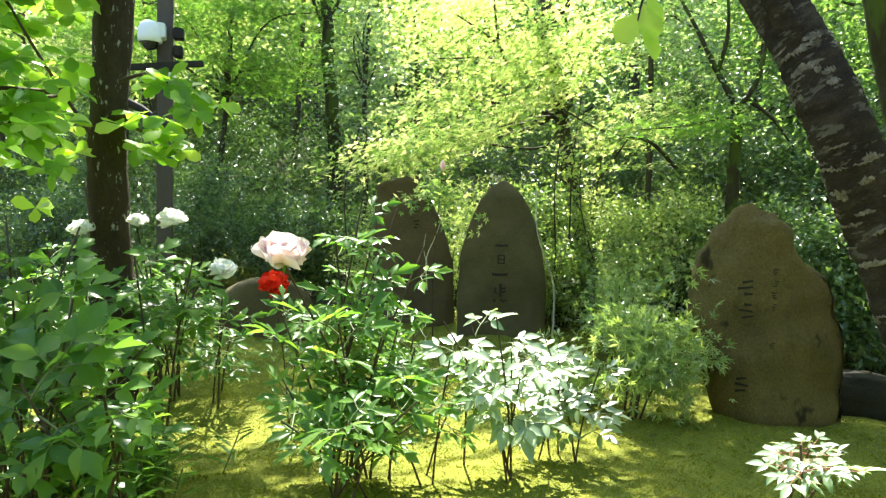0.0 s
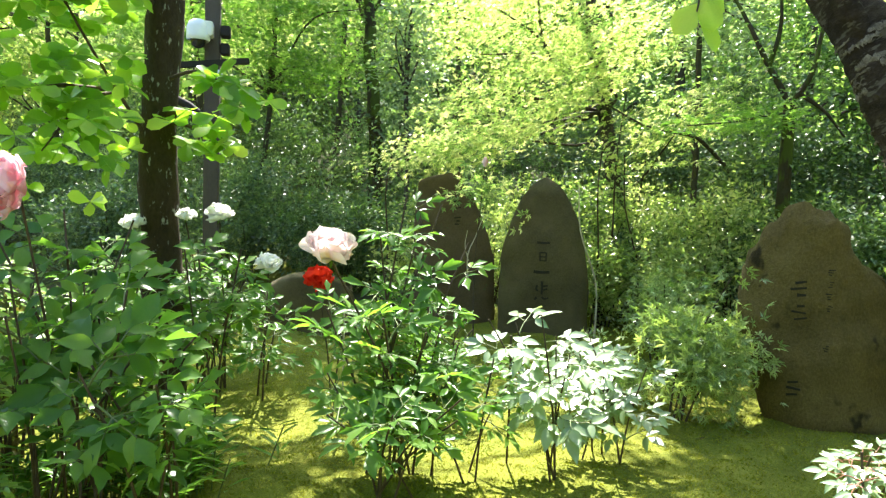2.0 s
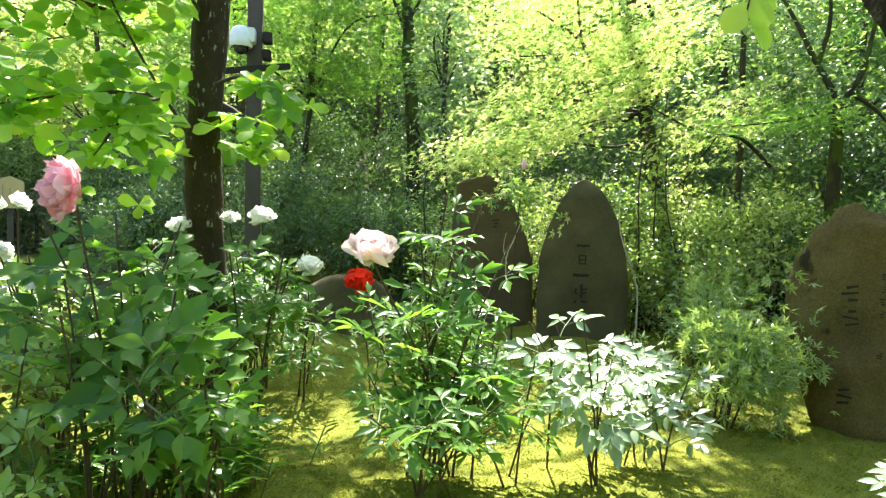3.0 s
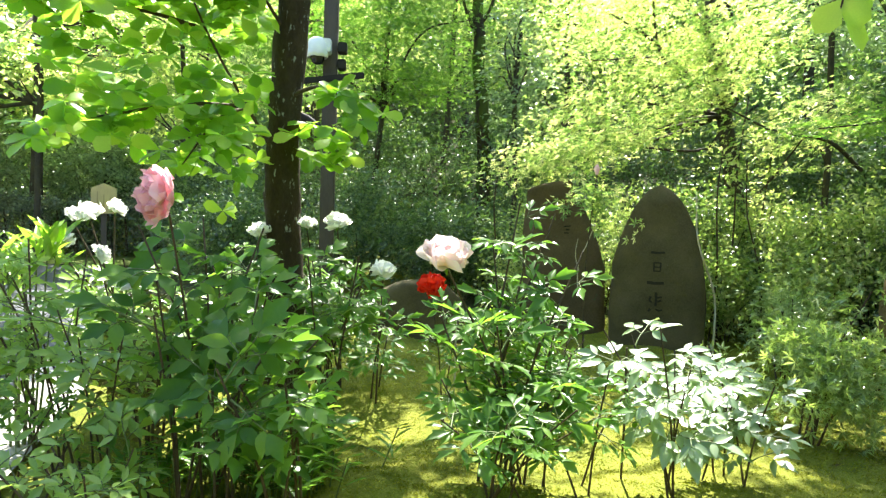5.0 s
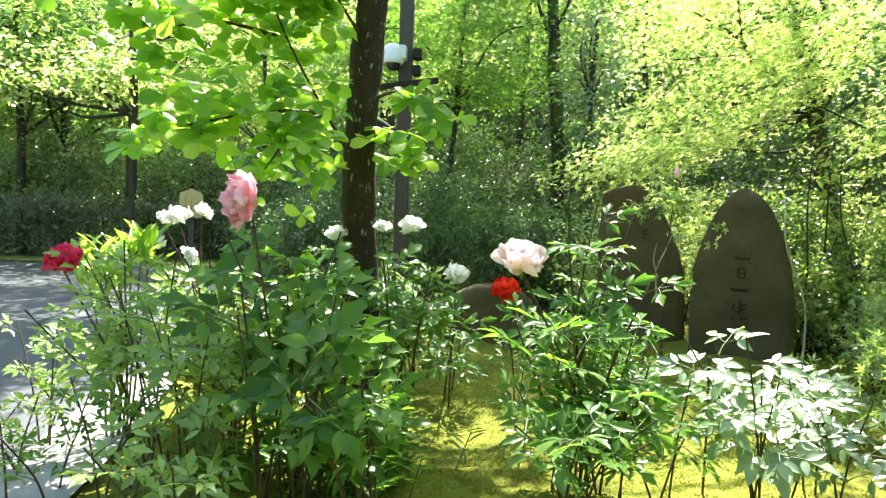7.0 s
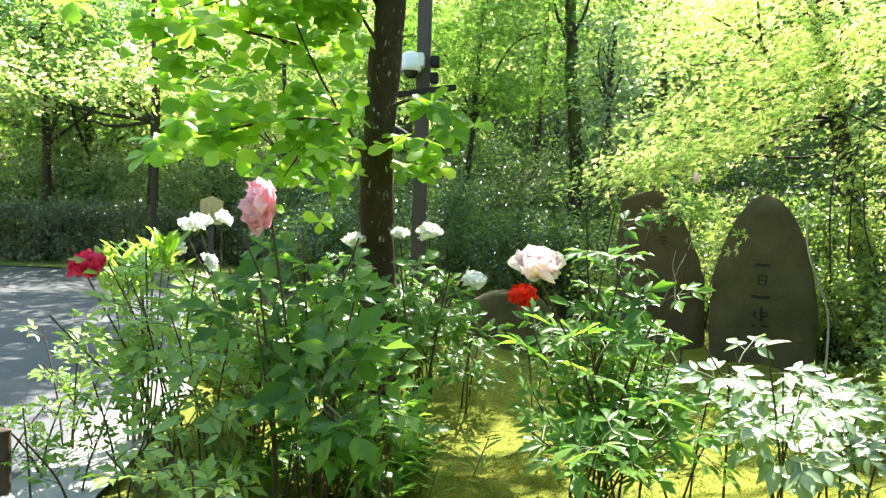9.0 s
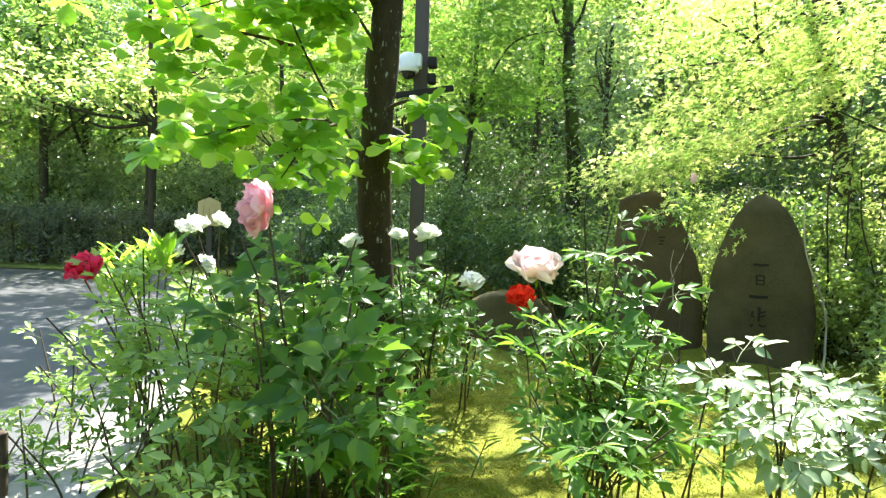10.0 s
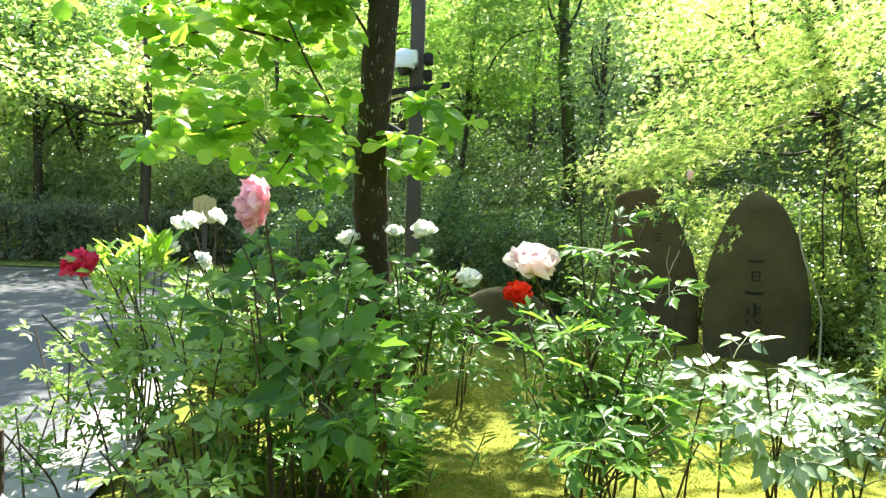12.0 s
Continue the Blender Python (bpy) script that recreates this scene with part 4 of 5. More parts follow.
_bp = np.vstack([crown_places((-9.6, 15.2, 4.3), (3.6, 1.6, 0.9), 75, 0.2, 0.5, 87), crown_places((-6.4, 16.6, 5.2), (2.4, 1.4, 0.8), 40, 0.2, 0.5, 88)])
_bt = [(-9.0, 17.9, 0), (-8.9, 17.7, 2.0), (-8.6, 17.2, 3.8), (-8.4, 16.8, 5.4)]
grow_tree("maple_tree", "spreading maple beyond the hedge with sunlit pale leaves", _bt, 0.17, 0.08, BARK_DARK, limb_set(_bt[1:], _bp, 12, 87, 0.06), MAPLE_LEAF, LEAF_SIMPLE, _bp, 30, 0.7, 0.17, seed=87, flat=0.08, tilt=0.2)
# unseen trees added behind and beside the viewer to cut sky light
for _k, (_x, _y) in enumerate(((-5.5, -7), (0.5, -8), (5, -5), (8, -1), (9, 3), (-9.5, -4), (-13, 1.5), (-15, 7), (3, -11), (-8, -12), (11, -7))):
    wood_tree(_x, _y, 9.0, 3.4, 1.2, 0, 380 + _k, 0.16, 0.3, 170, 22, spray=0.7)

# far wooded slope
_fw = Geo()
_r = np.random.default_rng(9)
_a = _r.uniform(radians(-62), radians(52), 2600)
_d = _r.uniform(24, 50, 2600)
_fx, _fy = np.sin(-_a) * _d, np.cos(_a) * _d
_pts = np.column_stack([_fx, _fy, ground_z(_fx, _fy) + _r.uniform(0.3, 6.5, 2600)])
_pts = _pts[(_fy > 20) | (_fx > 14)]
sprays(_fw, LEAF_SIMPLE, _pts, 44, 1.2, 0.36, 0.5, 0.5, 9)
tagged(part("far_woods", _fw.mesh("far_woods", WOOD_LEAF, False)), "distant wooded hillside in green leaf", "woods", kind="stuff")

for _k, (_x, _y, _rx, _rz) in enumerate(((-14.5, 18.0, 1.6, 2.0), (-12.2, 18.4, 1.5, 2.2), (-10.2, 18.7, 1.5, 2.2), (-8.0, 18.9, 1.5, 2.0), (-5.9, 18.9, 1.4, 1.8), (-3.9, 16.2, 1.2, 1.3))):
    shrub("roadside_shrub", "grey-green bush glinting behind the hedge", _x, _y, (_rx, _rx * 0.7, _rz), GREY_LEAF, LEAF_SIMPLE, 170, 30, 0.36, 0.13, 520 + _k, "roadside shrubs")

# clipped hedge beyond the road
def hedge():
    a, b = np.array((-14.5, 15.6)), np.array((-5.6, 17.4))
    h = thing("hedge", "long clipped dark evergreen hedge beyond the road", "hedge", *((a + b) / 2), float(ground_z(*((a + b) / 2))))
    r = np.random.default_rng(5)
    n = 900
    u = r.random(n)
    along = a + (b - a) * u[:, None]
    nrm = unit(np.array((b[1] - a[1], a[0] - b[0])))
    side = r.uniform(-0.55, 0.55, n)
    z = np.where(r.random(n) < 0.45, 1.3 + r.normal(size=n) * 0.04, r.uniform(0.1, 1.3, n))
    side = np.where(z < 1.2, np.sign(side) * 0.5 + r.normal(size=n) * 0.06, side)
    pts = np.column_stack([along + nrm * side[:, None], z + ground_z(along[:, 0], along[:, 1])]) - np.array(h.location)
    tagged(part("foliage", sprays(Geo(), LEAF_SIMPLE, pts, 34, 0.24, 0.085, 0.5, 0.7, 5).mesh("foliage", HEDGE_LEAF, False), h), kind="stuff")
    ax = unit(np.array((*(b - a), 0)))
    L = np.linalg.norm(b - a) / 2 - 0.2
    for k in range(24):
        c = ax * (-L + 2 * L * k / 23)
        part("stem", tube(Geo(), curve_points([c + (0, 0, -0.1), c + (0.05, 0, 0.5), c + (-0.04, 0.05, 1.15)], 7), np.linspace(0.05, 0.02, 7), 6).mesh("stem", WOODY_STEM), h)


hedge()

# ------------------------------------------------------------------ post with security camera
def camera_post():
    x, y = -0.72, 8.26
    z = float(ground_z(x, y))
    p = thing("utility_post", "brown weathered square post with a crossbar and a brace", "post", x, y, z)
    part("shaft", box(Geo(), (-0.085, -0.085, -0.1), (0.085, 0.085, 5.2), 0.012).mesh("shaft", POLE_MAT, False), p)
    part("crossbar", box(Geo(), (-0.42, -0.14, -0.035), (0.42, -0.09, 0.035), 0.006).mesh("crossbar", METAL_DARK, False), p, "dark crossbar", pose(0.0, 0, 2.98 - z, 0, -8, 0))
    part("brace", tube(Geo(), [(0, -0.1, 2.3 - z), (-0.25, -0.1, 2.48 - z), (-0.42, -0.1, 2.56 - z)], 0.05, 8).mesh("brace", METAL_DARK), p, "dark slanting brace")
    part("box", box(Geo(), (0.09, -0.12, 3.3 - z), (0.2, 0.04, 3.42 - z), 0.01).mesh("box", METAL_DARK, False), p)
    part("box", box(Geo(), (0.09, -0.12, 3.1 - z), (0.19, 0.04, 3.22 - z), 0.01).mesh("box", METAL_DARK, False), p)
    part("sensor", box(Geo(), (0.02, -0.19, 2.74 - z), (0.12, -0.1, 2.9 - z), 0.02).mesh("sensor", WHITE_PLASTIC, False), p, "small white sensor housing")
    c = thing("security_camera", "white domed security camera mounted on the post", "security camera", -0.86, 8.06, 3.2)
    hood = Geo()
    prof = [(0.0, 0.24), (0.06, 0.235), (0.1, 0.21), (0.125, 0.15), (0.13, 0.05), (0.13, 0.02), (0.115, 0.0)]
    ang = np.linspace(0, 2 * np.pi, 20, endpoint=False)
    v = [(r * math.cos(a), r * math.sin(a), h) for r, h in prof for a in ang]
    f = [(i * 20 + j, i * 20 + (j + 1) % 20, (i + 1) * 20 + (j + 1) % 20, (i + 1) * 20 + j) for i in range(len(prof) - 1) for j in range(20)]
    part("hood", hood.add(v, f).mesh("hood", WHITE_PLASTIC), c)
    dprof = [(0.085, 0.02), (0.085, -0.01), (0.07, -0.05), (0.04, -0.075), (0.002, -0.085)]
    v = [(r * math.cos(a), r * math.sin(a), h) for r, h in dprof for a in ang]
    f = [(i * 20 + j, i * 20 + (j + 1) % 20, (i + 1) * 20 + (j + 1) % 20, (i + 1) * 20 + j) for i in range(len(dprof) - 1) for j in range(20)]
    part("dome", Geo().add(v, f).mesh("dome", DOME), c, "smoked glass dome")
    part("bracket", box(Geo(), (0.05, -0.07, 0.06), (0.16, 0.13, 0.22), 0.012).mesh("bracket", WHITE_PLASTIC, False), c)
    part("cable", tube(Geo(), curve_points([(-0.1, 0, 0.12), (-0.2, -0.02, 0.16), (-0.26, 0.0, 0.1)], 10), 0.008, 6).mesh("cable", WHITE_PLASTIC), c)


camera_post()

# ------------------------------------------------------------------ sign beyond the bed
def sign_post():
    x, y = -4.91, 12.0
    z = float(ground_z(x, y))
    s = thing("wooden_sign", "small pale wooden notice board with a gabled top", "sign", x, y, z, rz=22)
    bm_v = [(-0.2, 0), (0.2, 0), (0.2, 0.44), (0, 0.53), (-0.2, 0.44)]
    zb = 1.2 - z
    v = [(a, -0.025, b + zb) for a, b in bm_v] + [(a, 0.025, b + zb) for a, b in bm_v]
    g = Geo().add(v, [(0, 1, 2, 3, 4)]).add(v, [(9, 8, 7, 6, 5)]).add(v, [(i, 5 + i, 5 + (i + 1) % 5, (i + 1) % 5) for i in range(5)])
    part("board", g.mesh("board", SIGN_WOOD, False), s)
    part("post", box(Geo(), (-0.045, 0.03, -0.1), (0.045, 0.1, 1.5), 0.006).mesh("post", POLE_MAT, False), s)
    for k in range(3):
        part("text_bar", box(Geo(), (-0.1 + 0.1 * k - 0.009, -0.03, zb + 0.08), (-0.1 + 0.1 * k + 0.009, -0.026, zb + 0.38 - 0.05 * k), 0.001).mesh("text_bar", INK, False), s)


sign_post()

# ------------------------------------------------------------------ peonies


def leaflet(stations, lobe=0.0, arch=0.16):
    """Folded, arching leaflet one unit long: stations = (along, half width); lobe draws two side points forward."""
    v, f = [(0, 0, 0)], []
    for u, w in stations:
        dz = -arch * u * u
        push = lobe if 0.5 < u < 0.62 else 0.1
        v += [(0, u, dz - 0.012), (w, u + 0.3 * push, dz + 0.24 * w), (-w, u + 0.25 * push, dz + 0.24 * w)]
    n = len(stations)
    v.append((0, 1.0, -arch - 0.04))
    f += [(0, 2, 1), (0, 1, 3)]
    for k in range(n - 1):
        a, b = 1 + 3 * k, 4 + 3 * k
        f += [(a, a + 1, b + 1), (a, b + 1, b), (a, b, b + 2), (a, b + 2, a + 2)]
    a = 1 + 3 * (n - 1)
    f += [(a, a + 1, 3 * n + 1), (a, 3 * n + 1, a + 2)]
    return np.array(v, dtype=float), f


SIDE_OUTLINE = ((0.06, 0.06), (0.16, 0.15), (0.32, 0.22), (0.48, 0.22), (0.64, 0.17), (0.8, 0.095), (0.92, 0.035))
END_OUTLINE = ((0.08, 0.07), (0.2, 0.14), (0.36, 0.22), (0.52, 0.31), (0.63, 0.18), (0.78, 0.14), (0.91, 0.05))
LEAFLETS = {False: (leaflet(SIDE_OUTLINE), leaflet(END_OUTLINE, 0.45)), True: (leaflet(SIDE_OUTLINE, 0.0, 0.34), leaflet(END_OUTLINE, 0.5, 0.36))}


def peony_leaf_mesh(seed, mat, stem_mat, wide=0.78, hang=-0.55, lobed=True, limp=False):
    """Compound leaf: a stalk with three groups of three lobed leaflets, about one unit long."""
    r = np.random.default_rng(seed)
    g, st = Geo(), Geo()
    pl, rt, sz, ends = [], [], [], []
    spine = curve_points([(0, 0, 0), (0, 0.22, 0.07), (0, 0.48, 0.08)], 7)
    tube(st, spine, np.linspace(0.014, 0.009, 7), 4)
    for ang, start, ln in ((0, 6, 0.2), (58, 4, 0.24), (-58, 4, 0.24)):
        a = radians(ang + r.normal() * 6)
        d = np.array((math.sin(a), math.cos(a), 0.05 + 0.1 * r.normal()))
        o = spine[start]
        e = o + d * ln
        tube(st, [o, (o + e) / 2 + (0, 0, 0.01), e], np.linspace(0.009, 0.006, 3), 4)
        for da, back, s in ((0, 0.0, 0.39), (52, 0.06, 0.31), (-52, 0.06, 0.31)):
            b = a + radians(da + r.normal() * 8)
            pl.append(e - d * back)
            h = np.array((math.sin(b), math.cos(b), hang + 0.25 * r.normal()))
            rt.append(frames(np.array([[0.2 * r.normal(), 0.2 * r.normal(), 1.0]]), h[None])[0])
            sz.append(s * r.uniform(0.85, 1.15))
            ends.append(da == 0)
    ends = np.array(ends)
    for pick, (lv, lf) in ((ends, LEAFLETS[limp][1 if lobed else 0]), (~ends, LEAFLETS[limp][0])):
        scatter(g, (lv * (wide, 1.0, 1.0), lf), np.array(pl)[pick], np.array(rt)[pick], np.array(sz)[pick])
    nleaf = sum(len(f) for f in g.f)
    for v, f in zip(st.v, st.f):
        g.add(v, f - 0 if f.min() == 0 else f - f.min())
    me = g.mesh("peony_leaf", mat)
    me.materials.append(stem_mat)
    idx = np.zeros(len(me.polygons), dtype=np.int32)
    idx[nleaf:] = 1
    me.polygons.foreach_set("material_index", idx)
    return me


LEAF_SETS = {
    "green": [peony_leaf_mesh(10 + k, PEONY_LEAF, GREEN_STEM) for k in range(7)],
    "large": [peony_leaf_mesh(20 + k, PEONY_LEAF, GREEN_STEM, 1.12, -0.95, True, True) for k in range(5)],
    "young": [peony_leaf_mesh(30 + k, YOUNG_LEAF, GREEN_STEM) for k in range(5)],
    "pale": [peony_leaf_mesh(60 + k, PALE_LEAF, GREEN_STEM, 1.0, -0.3, False) for k in range(5)],
    "red": [peony_leaf_mesh(50 + k, PALE_LEAF, RED_STEM, 0.85, -0.2, False) for k in range(5)],
}


def petal_mesh(seed, mat, cup=0.35, frill=0.05):
    r = np.random.default_rng(seed)
    nu, nw = 8, 11
    v = []
    for i in range(nu):
        u = i / (nu - 1)
        w = 0.12 + 0.5 * math.sin(min(u * 1.15, 1.0) * math.pi * 0.62) - (0.16 * max(0, u - 0.8) / 0.2)
        for j in range(nw):
            s = 2 * j / (nw - 1) - 1
            edge = frill * u * (math.sin(7 * s + seed) + r.normal() * 0.7) * (abs(s) * 0.6 + u * 0.6)
            v.append((w * s * (1.12 - 0.2 * u * u), u * (1 - 0.3 * s * s * u) + edge * 0.5, cup * (u * u * 0.9 - 0.25 * u) + 0.35 * cup * s * s + edge))
    f = [(i * nw + j, i * nw + j + 1, (i + 1) * nw + j + 1, (i + 1) * nw + j) for i in range(nu - 1) for j in range(nw - 1)]
    return Geo().add(v, f).mesh("petal", mat)


PETALS = {k: [petal_mesh(3 + 7 * i, m, 0.3 + 0.12 * i, {"blush": 0.05, "pink": 0.1}.get(k, 0.08)) for i in range(4)] for k, m in
          (("white", WHITE_PETAL), ("blush", BLUSH_PETAL), ("rose", ROSE_PETAL), ("pink", PINK_PETAL), ("red", RED_PETAL), ("scarlet", SCARLET_PETAL))}
SEPAL = Geo().add(LEAF_LANCE[0] * (1.6, 1, 1), LEAF_LANCE[1]).mesh("sepal", PEONY_LEAF)
_g = Geo()
for _k in range(40):
    _a, _r = rng.uniform(0, 6.28), rng.uniform(0, 0.16)
    tube(_g, [(0, 0, 0), (math.cos(_a) * _r, math.sin(_a) * _r, 0.26)], 0.012, 3)
STAMENS = _g.mesh("stamens", STAMEN)


def bloom(plant, at, facing, size, kind, rings, seed, broad=1.4, label=""):
    """A double flower: rings of (count, tilt from the axis, length share)."""
    r = np.random.default_rng(seed)
    axis = unit(facing)
    rot = frames(axis[None], np.array([[0.3, 0.2, 1.0]]))[0]
    b = new("bloom")
    b.empty_display_size = 0.05
    b.parent = plant
    m = Matrix([[*(float(c) for c in rot[j]), float(at[j])] for j in range(3)] + [[0, 0, 0, 1]])
    b.matrix_local = m
    if label:
        tagged(b, label)
    for n_ring, (count, tilt, share) in enumerate(rings):
        tone = "rose" if kind == "blush" and n_ring > 1 else kind
        for k in range(count):
            a = 360 * (k + 0.5 * r.random()) / count + 17 * tilt
            s = size * 0.5 * share * r.uniform(0.85, 1.15)
            q = Matrix.LocRotScale(None, Euler((radians(90 - tilt + r.normal() * 13), radians(r.normal() * 10), radians(a))), (s * broad, s, s))
            part("petal", PETALS[tone][r.integers(4)], b, m=q)
    if kind != "blush":
        part("stamens", STAMENS, b, m=Matrix.Scale(size * 0.55, 4))
    for k in range(4):
        part("sepal", SEPAL, b, m=Matrix.LocRotScale((0, 0, -0.004), Euler((radians(-15), 0, radians(90 * k + 20))), (size * 0.3,) * 3))
    return b


FULL = [(6, 98, 1.15), (6, 74, 1.1), (5, 50, 1.0), (4, 30, 0.9), (3, 12, 0.75)]
OPEN = [(5, 64, 1.3), (5, 47, 1.3), (5, 33, 1.05), (5, 18, 0.9), (3, 6, 0.75)]
CUP = [(6, 70, 1.05), (5, 42, 1.05), (4, 22, 0.95), (3, 8, 0.75)]
LOOSE = [(7, 80, 1.0), (6, 58, 0.9), (5, 35, 0.75), (3, 12, 0.6)]


def peony(x, y, label, stems, leaf=0.3, leaf_set="green", per=7, seed=0, low=0.35, r0=0.0075, group="peonies", level=0.0, lean=(0.06, -0.36), flowers=0):
    """Shrub peony: stems = tips (dx, dy, height); leaves along the upper part of each."""
    r = np.random.default_rng(seed)
    z = float(ground_z(x, y))
    pl = thing("tree_peony", label, "peony", x, y, z, group=group)
    for n_stem, (dx, dy, h) in enumerate(stems):
        end = 0.74 if n_stem < flowers else 1.0
        a = r.uniform(0, 6.28)
        foot = np.array((0.12 * math.cos(a), 0.12 * math.sin(a), -0.04))
        tip = np.array((dx, dy, h - z))
        mid = foot * 0.4 + tip * 0.5 + np.array((r.normal() * 0.03, r.normal() * 0.03, 0.0))
        mid[:2] = foot[:2] + (tip[:2] - foot[:2]) * 0.35
        pts = curve_points([foot, mid, tip], 14)
        part("stem", tube(Geo(), pts, np.linspace(r0, r0 * 0.62, 14), 6, 0.05).mesh("stem", WOODY_STEM), pl)
        ang = r.uniform(0, 6.28)
        for k in range(per):
            u = (low + (1 - low) * (k + 0.6 * r.random()) / per) * end
            p = pts[min(13, int(u * 13))]
            ang += 2.4 + r.normal() * 0.3
            loose = 1.0 - level
            out = np.array((math.cos(ang), math.sin(ang), (0.28 + 0.25 * r.normal()) * loose))
            rot = frames(np.array([[(-out[0] * 0.3 + 0.3 * r.normal()) * loose + lean[0], (-out[1] * 0.3 + 0.33 * r.normal()) * loose + lean[1], 1.0]]), out[None])[0]
            s = leaf * r.uniform(0.7, 1.2)
            m = Matrix([[*(float(c) for c in rot[j] * s), float(p[j])] for j in range(3)] + [[0, 0, 0, 1]])
            part("leaf", LEAF_SETS[leaf_set][r.integers(len(LEAF_SETS[leaf_set]))], pl, m=m)
    return pl, z


def around(n, rad, h, seed, jitter=0.12):
    r = np.random.default_rng(seed)
    return [(rad * math.cos(6.28 * k / n + seed) * r.uniform(0.5, 1.1), rad * math.sin(6.28 * k / n + seed) * r.uniform(0.5, 1.1), h * r.uniform(1 - 2 * jitter, 1 + jitter * 0.5)) for k in range(n)]


def at(x, y, z, px, py, pz):
    return (x - px, y - py, z - pz)


# blush flower over dark leaves
P, z0 = peony(0.64, 3.32, "tree peony with one large blush-white flower", [(-0.36, -0.42, 1.17)] + around(6, 0.34, 0.95, 1) + [(0.12, 0.35, 1.47), (0.3, 0.25, 1.42), (0.42, 0.1, 1.22), (0.2, 0.3, 1.36), (-0.05, 0.2, 1.25)], 0.3, per=6, seed=101, low=0.45, flowers=1)
bloom(P, at(0.28, 2.87, 1.17, 0.64, 3.32, z0), (0.1, -0.42, 0.9), 0.19, "blush", OPEN, 1, label="blush-white double flower, petals ruffled")
# scarlet flower behind it
P, z0 = peony(0.35, 4.1, "tree peony with a low scarlet flower", [(-0.05, -0.12, 0.91), (0.14, -0.05, 0.86)], 0.2, per=6, seed=102, low=0.6, r0=0.005, flowers=1)
bloom(P, at(0.3, 3.97, 0.935, 0.35, 4.1, z0), (0, -0.5, 0.8), 0.19, "scarlet", LOOSE, 2, label="scarlet flower glowing in the light")
# pink flower on a tall stem
P, z0 = peony(-0.78, 3.05, "tall tree peony with a nodding pink flower", [(-0.12, -0.22, 1.42)] + around(5, 0.45, 1.05, 3) + [(-0.35, 0.1, 1.3), (0.3, -0.3, 0.78), (0.5, 0.1, 0.8), (-0.1, 0.25, 1.34), (0.2, 0.2, 1.3), (0.04, 0.25, 1.12)], 0.33, "large", per=4, seed=103, low=0.5, flowers=1)
bloom(P, at(-0.9, 2.79, 1.43, -0.78, 3.05, z0), (-0.75, -0.6, 0.0), 0.2, "pink", FULL, 3, label="pink double flower facing sideways")
# crimson flower near the road
P, z0 = peony(-1.62, 3.45, "tree peony with a crimson flower beside the road", [(-0.46, -0.04, 1.06), (-0.2, 0.1, 1.2), (-0.55, -0.2, 0.85), (-0.36, 0.0, 1.12), (-0.28, 0.1, 1.0), (-0.12, -0.1, 0.95), (0.05, 0.2, 1.15)], 0.24, "young", 7, 104, 0.55, 0.007, level=0.3, lean=(0.4, -0.36), flowers=1)
bloom(P, at(-2.05, 3.41, 1.07, -1.62, 3.45, z0), (-0.2, -0.5, 0.75), 0.2, "red", CUP, 4, label="crimson flower")
# white flowers round the tree
for _x, _y, _seed, _bl in ((0.05, 4.75, 105, [(0.0, 4.57, 0.97, 0.17)]), (-0.42, 5.05, 106, [(-0.34, 4.85, 1.28, 0.19), (-0.56, 4.83, 1.27, 0.13)]), (-1.0, 5.1, 107, [(-0.9, 4.88, 1.2, 0.17)]),
                           (-1.6, 4.35, 108, [(-1.8, 4.22, 1.3, 0.18), (-1.95, 4.16, 1.14, 0.15), (-1.51, 4.02, 0.9, 0.14), (-1.65, 4.2, 1.35, 0.12), (-1.93, 4.27, 1.3, 0.12), (-1.7, 4.1, 1.08, 0.12)])):
    P, z0 = peony(_x, _y, "tree peony with white flowers", [(b[0] - _x, b[1] - _y, b[2] - 0.02) for b in _bl] + (around(2, 0.2, 0.8, _seed) if _seed == 105 else around(7, 0.32, 1.0 if _seed == 108 else 1.14, _seed)), 0.3 if _seed == 108 else 0.24, "young" if _seed == 108 else "green", 9 if _seed == 108 else 7, _seed, level=0.25, lean=(0.4, -0.36) if _seed == 108 else (0.12, -0.45), flowers=len(_bl))
    for _j, _bb in enumerate(_bl):
        bloom(P, at(*_bb[:3], _x, _y, z0), (0.2 * (_j - 0.5), -0.4, 0.9), _bb[3], "white", CUP, _seed + _j, label="white flower in full sun")
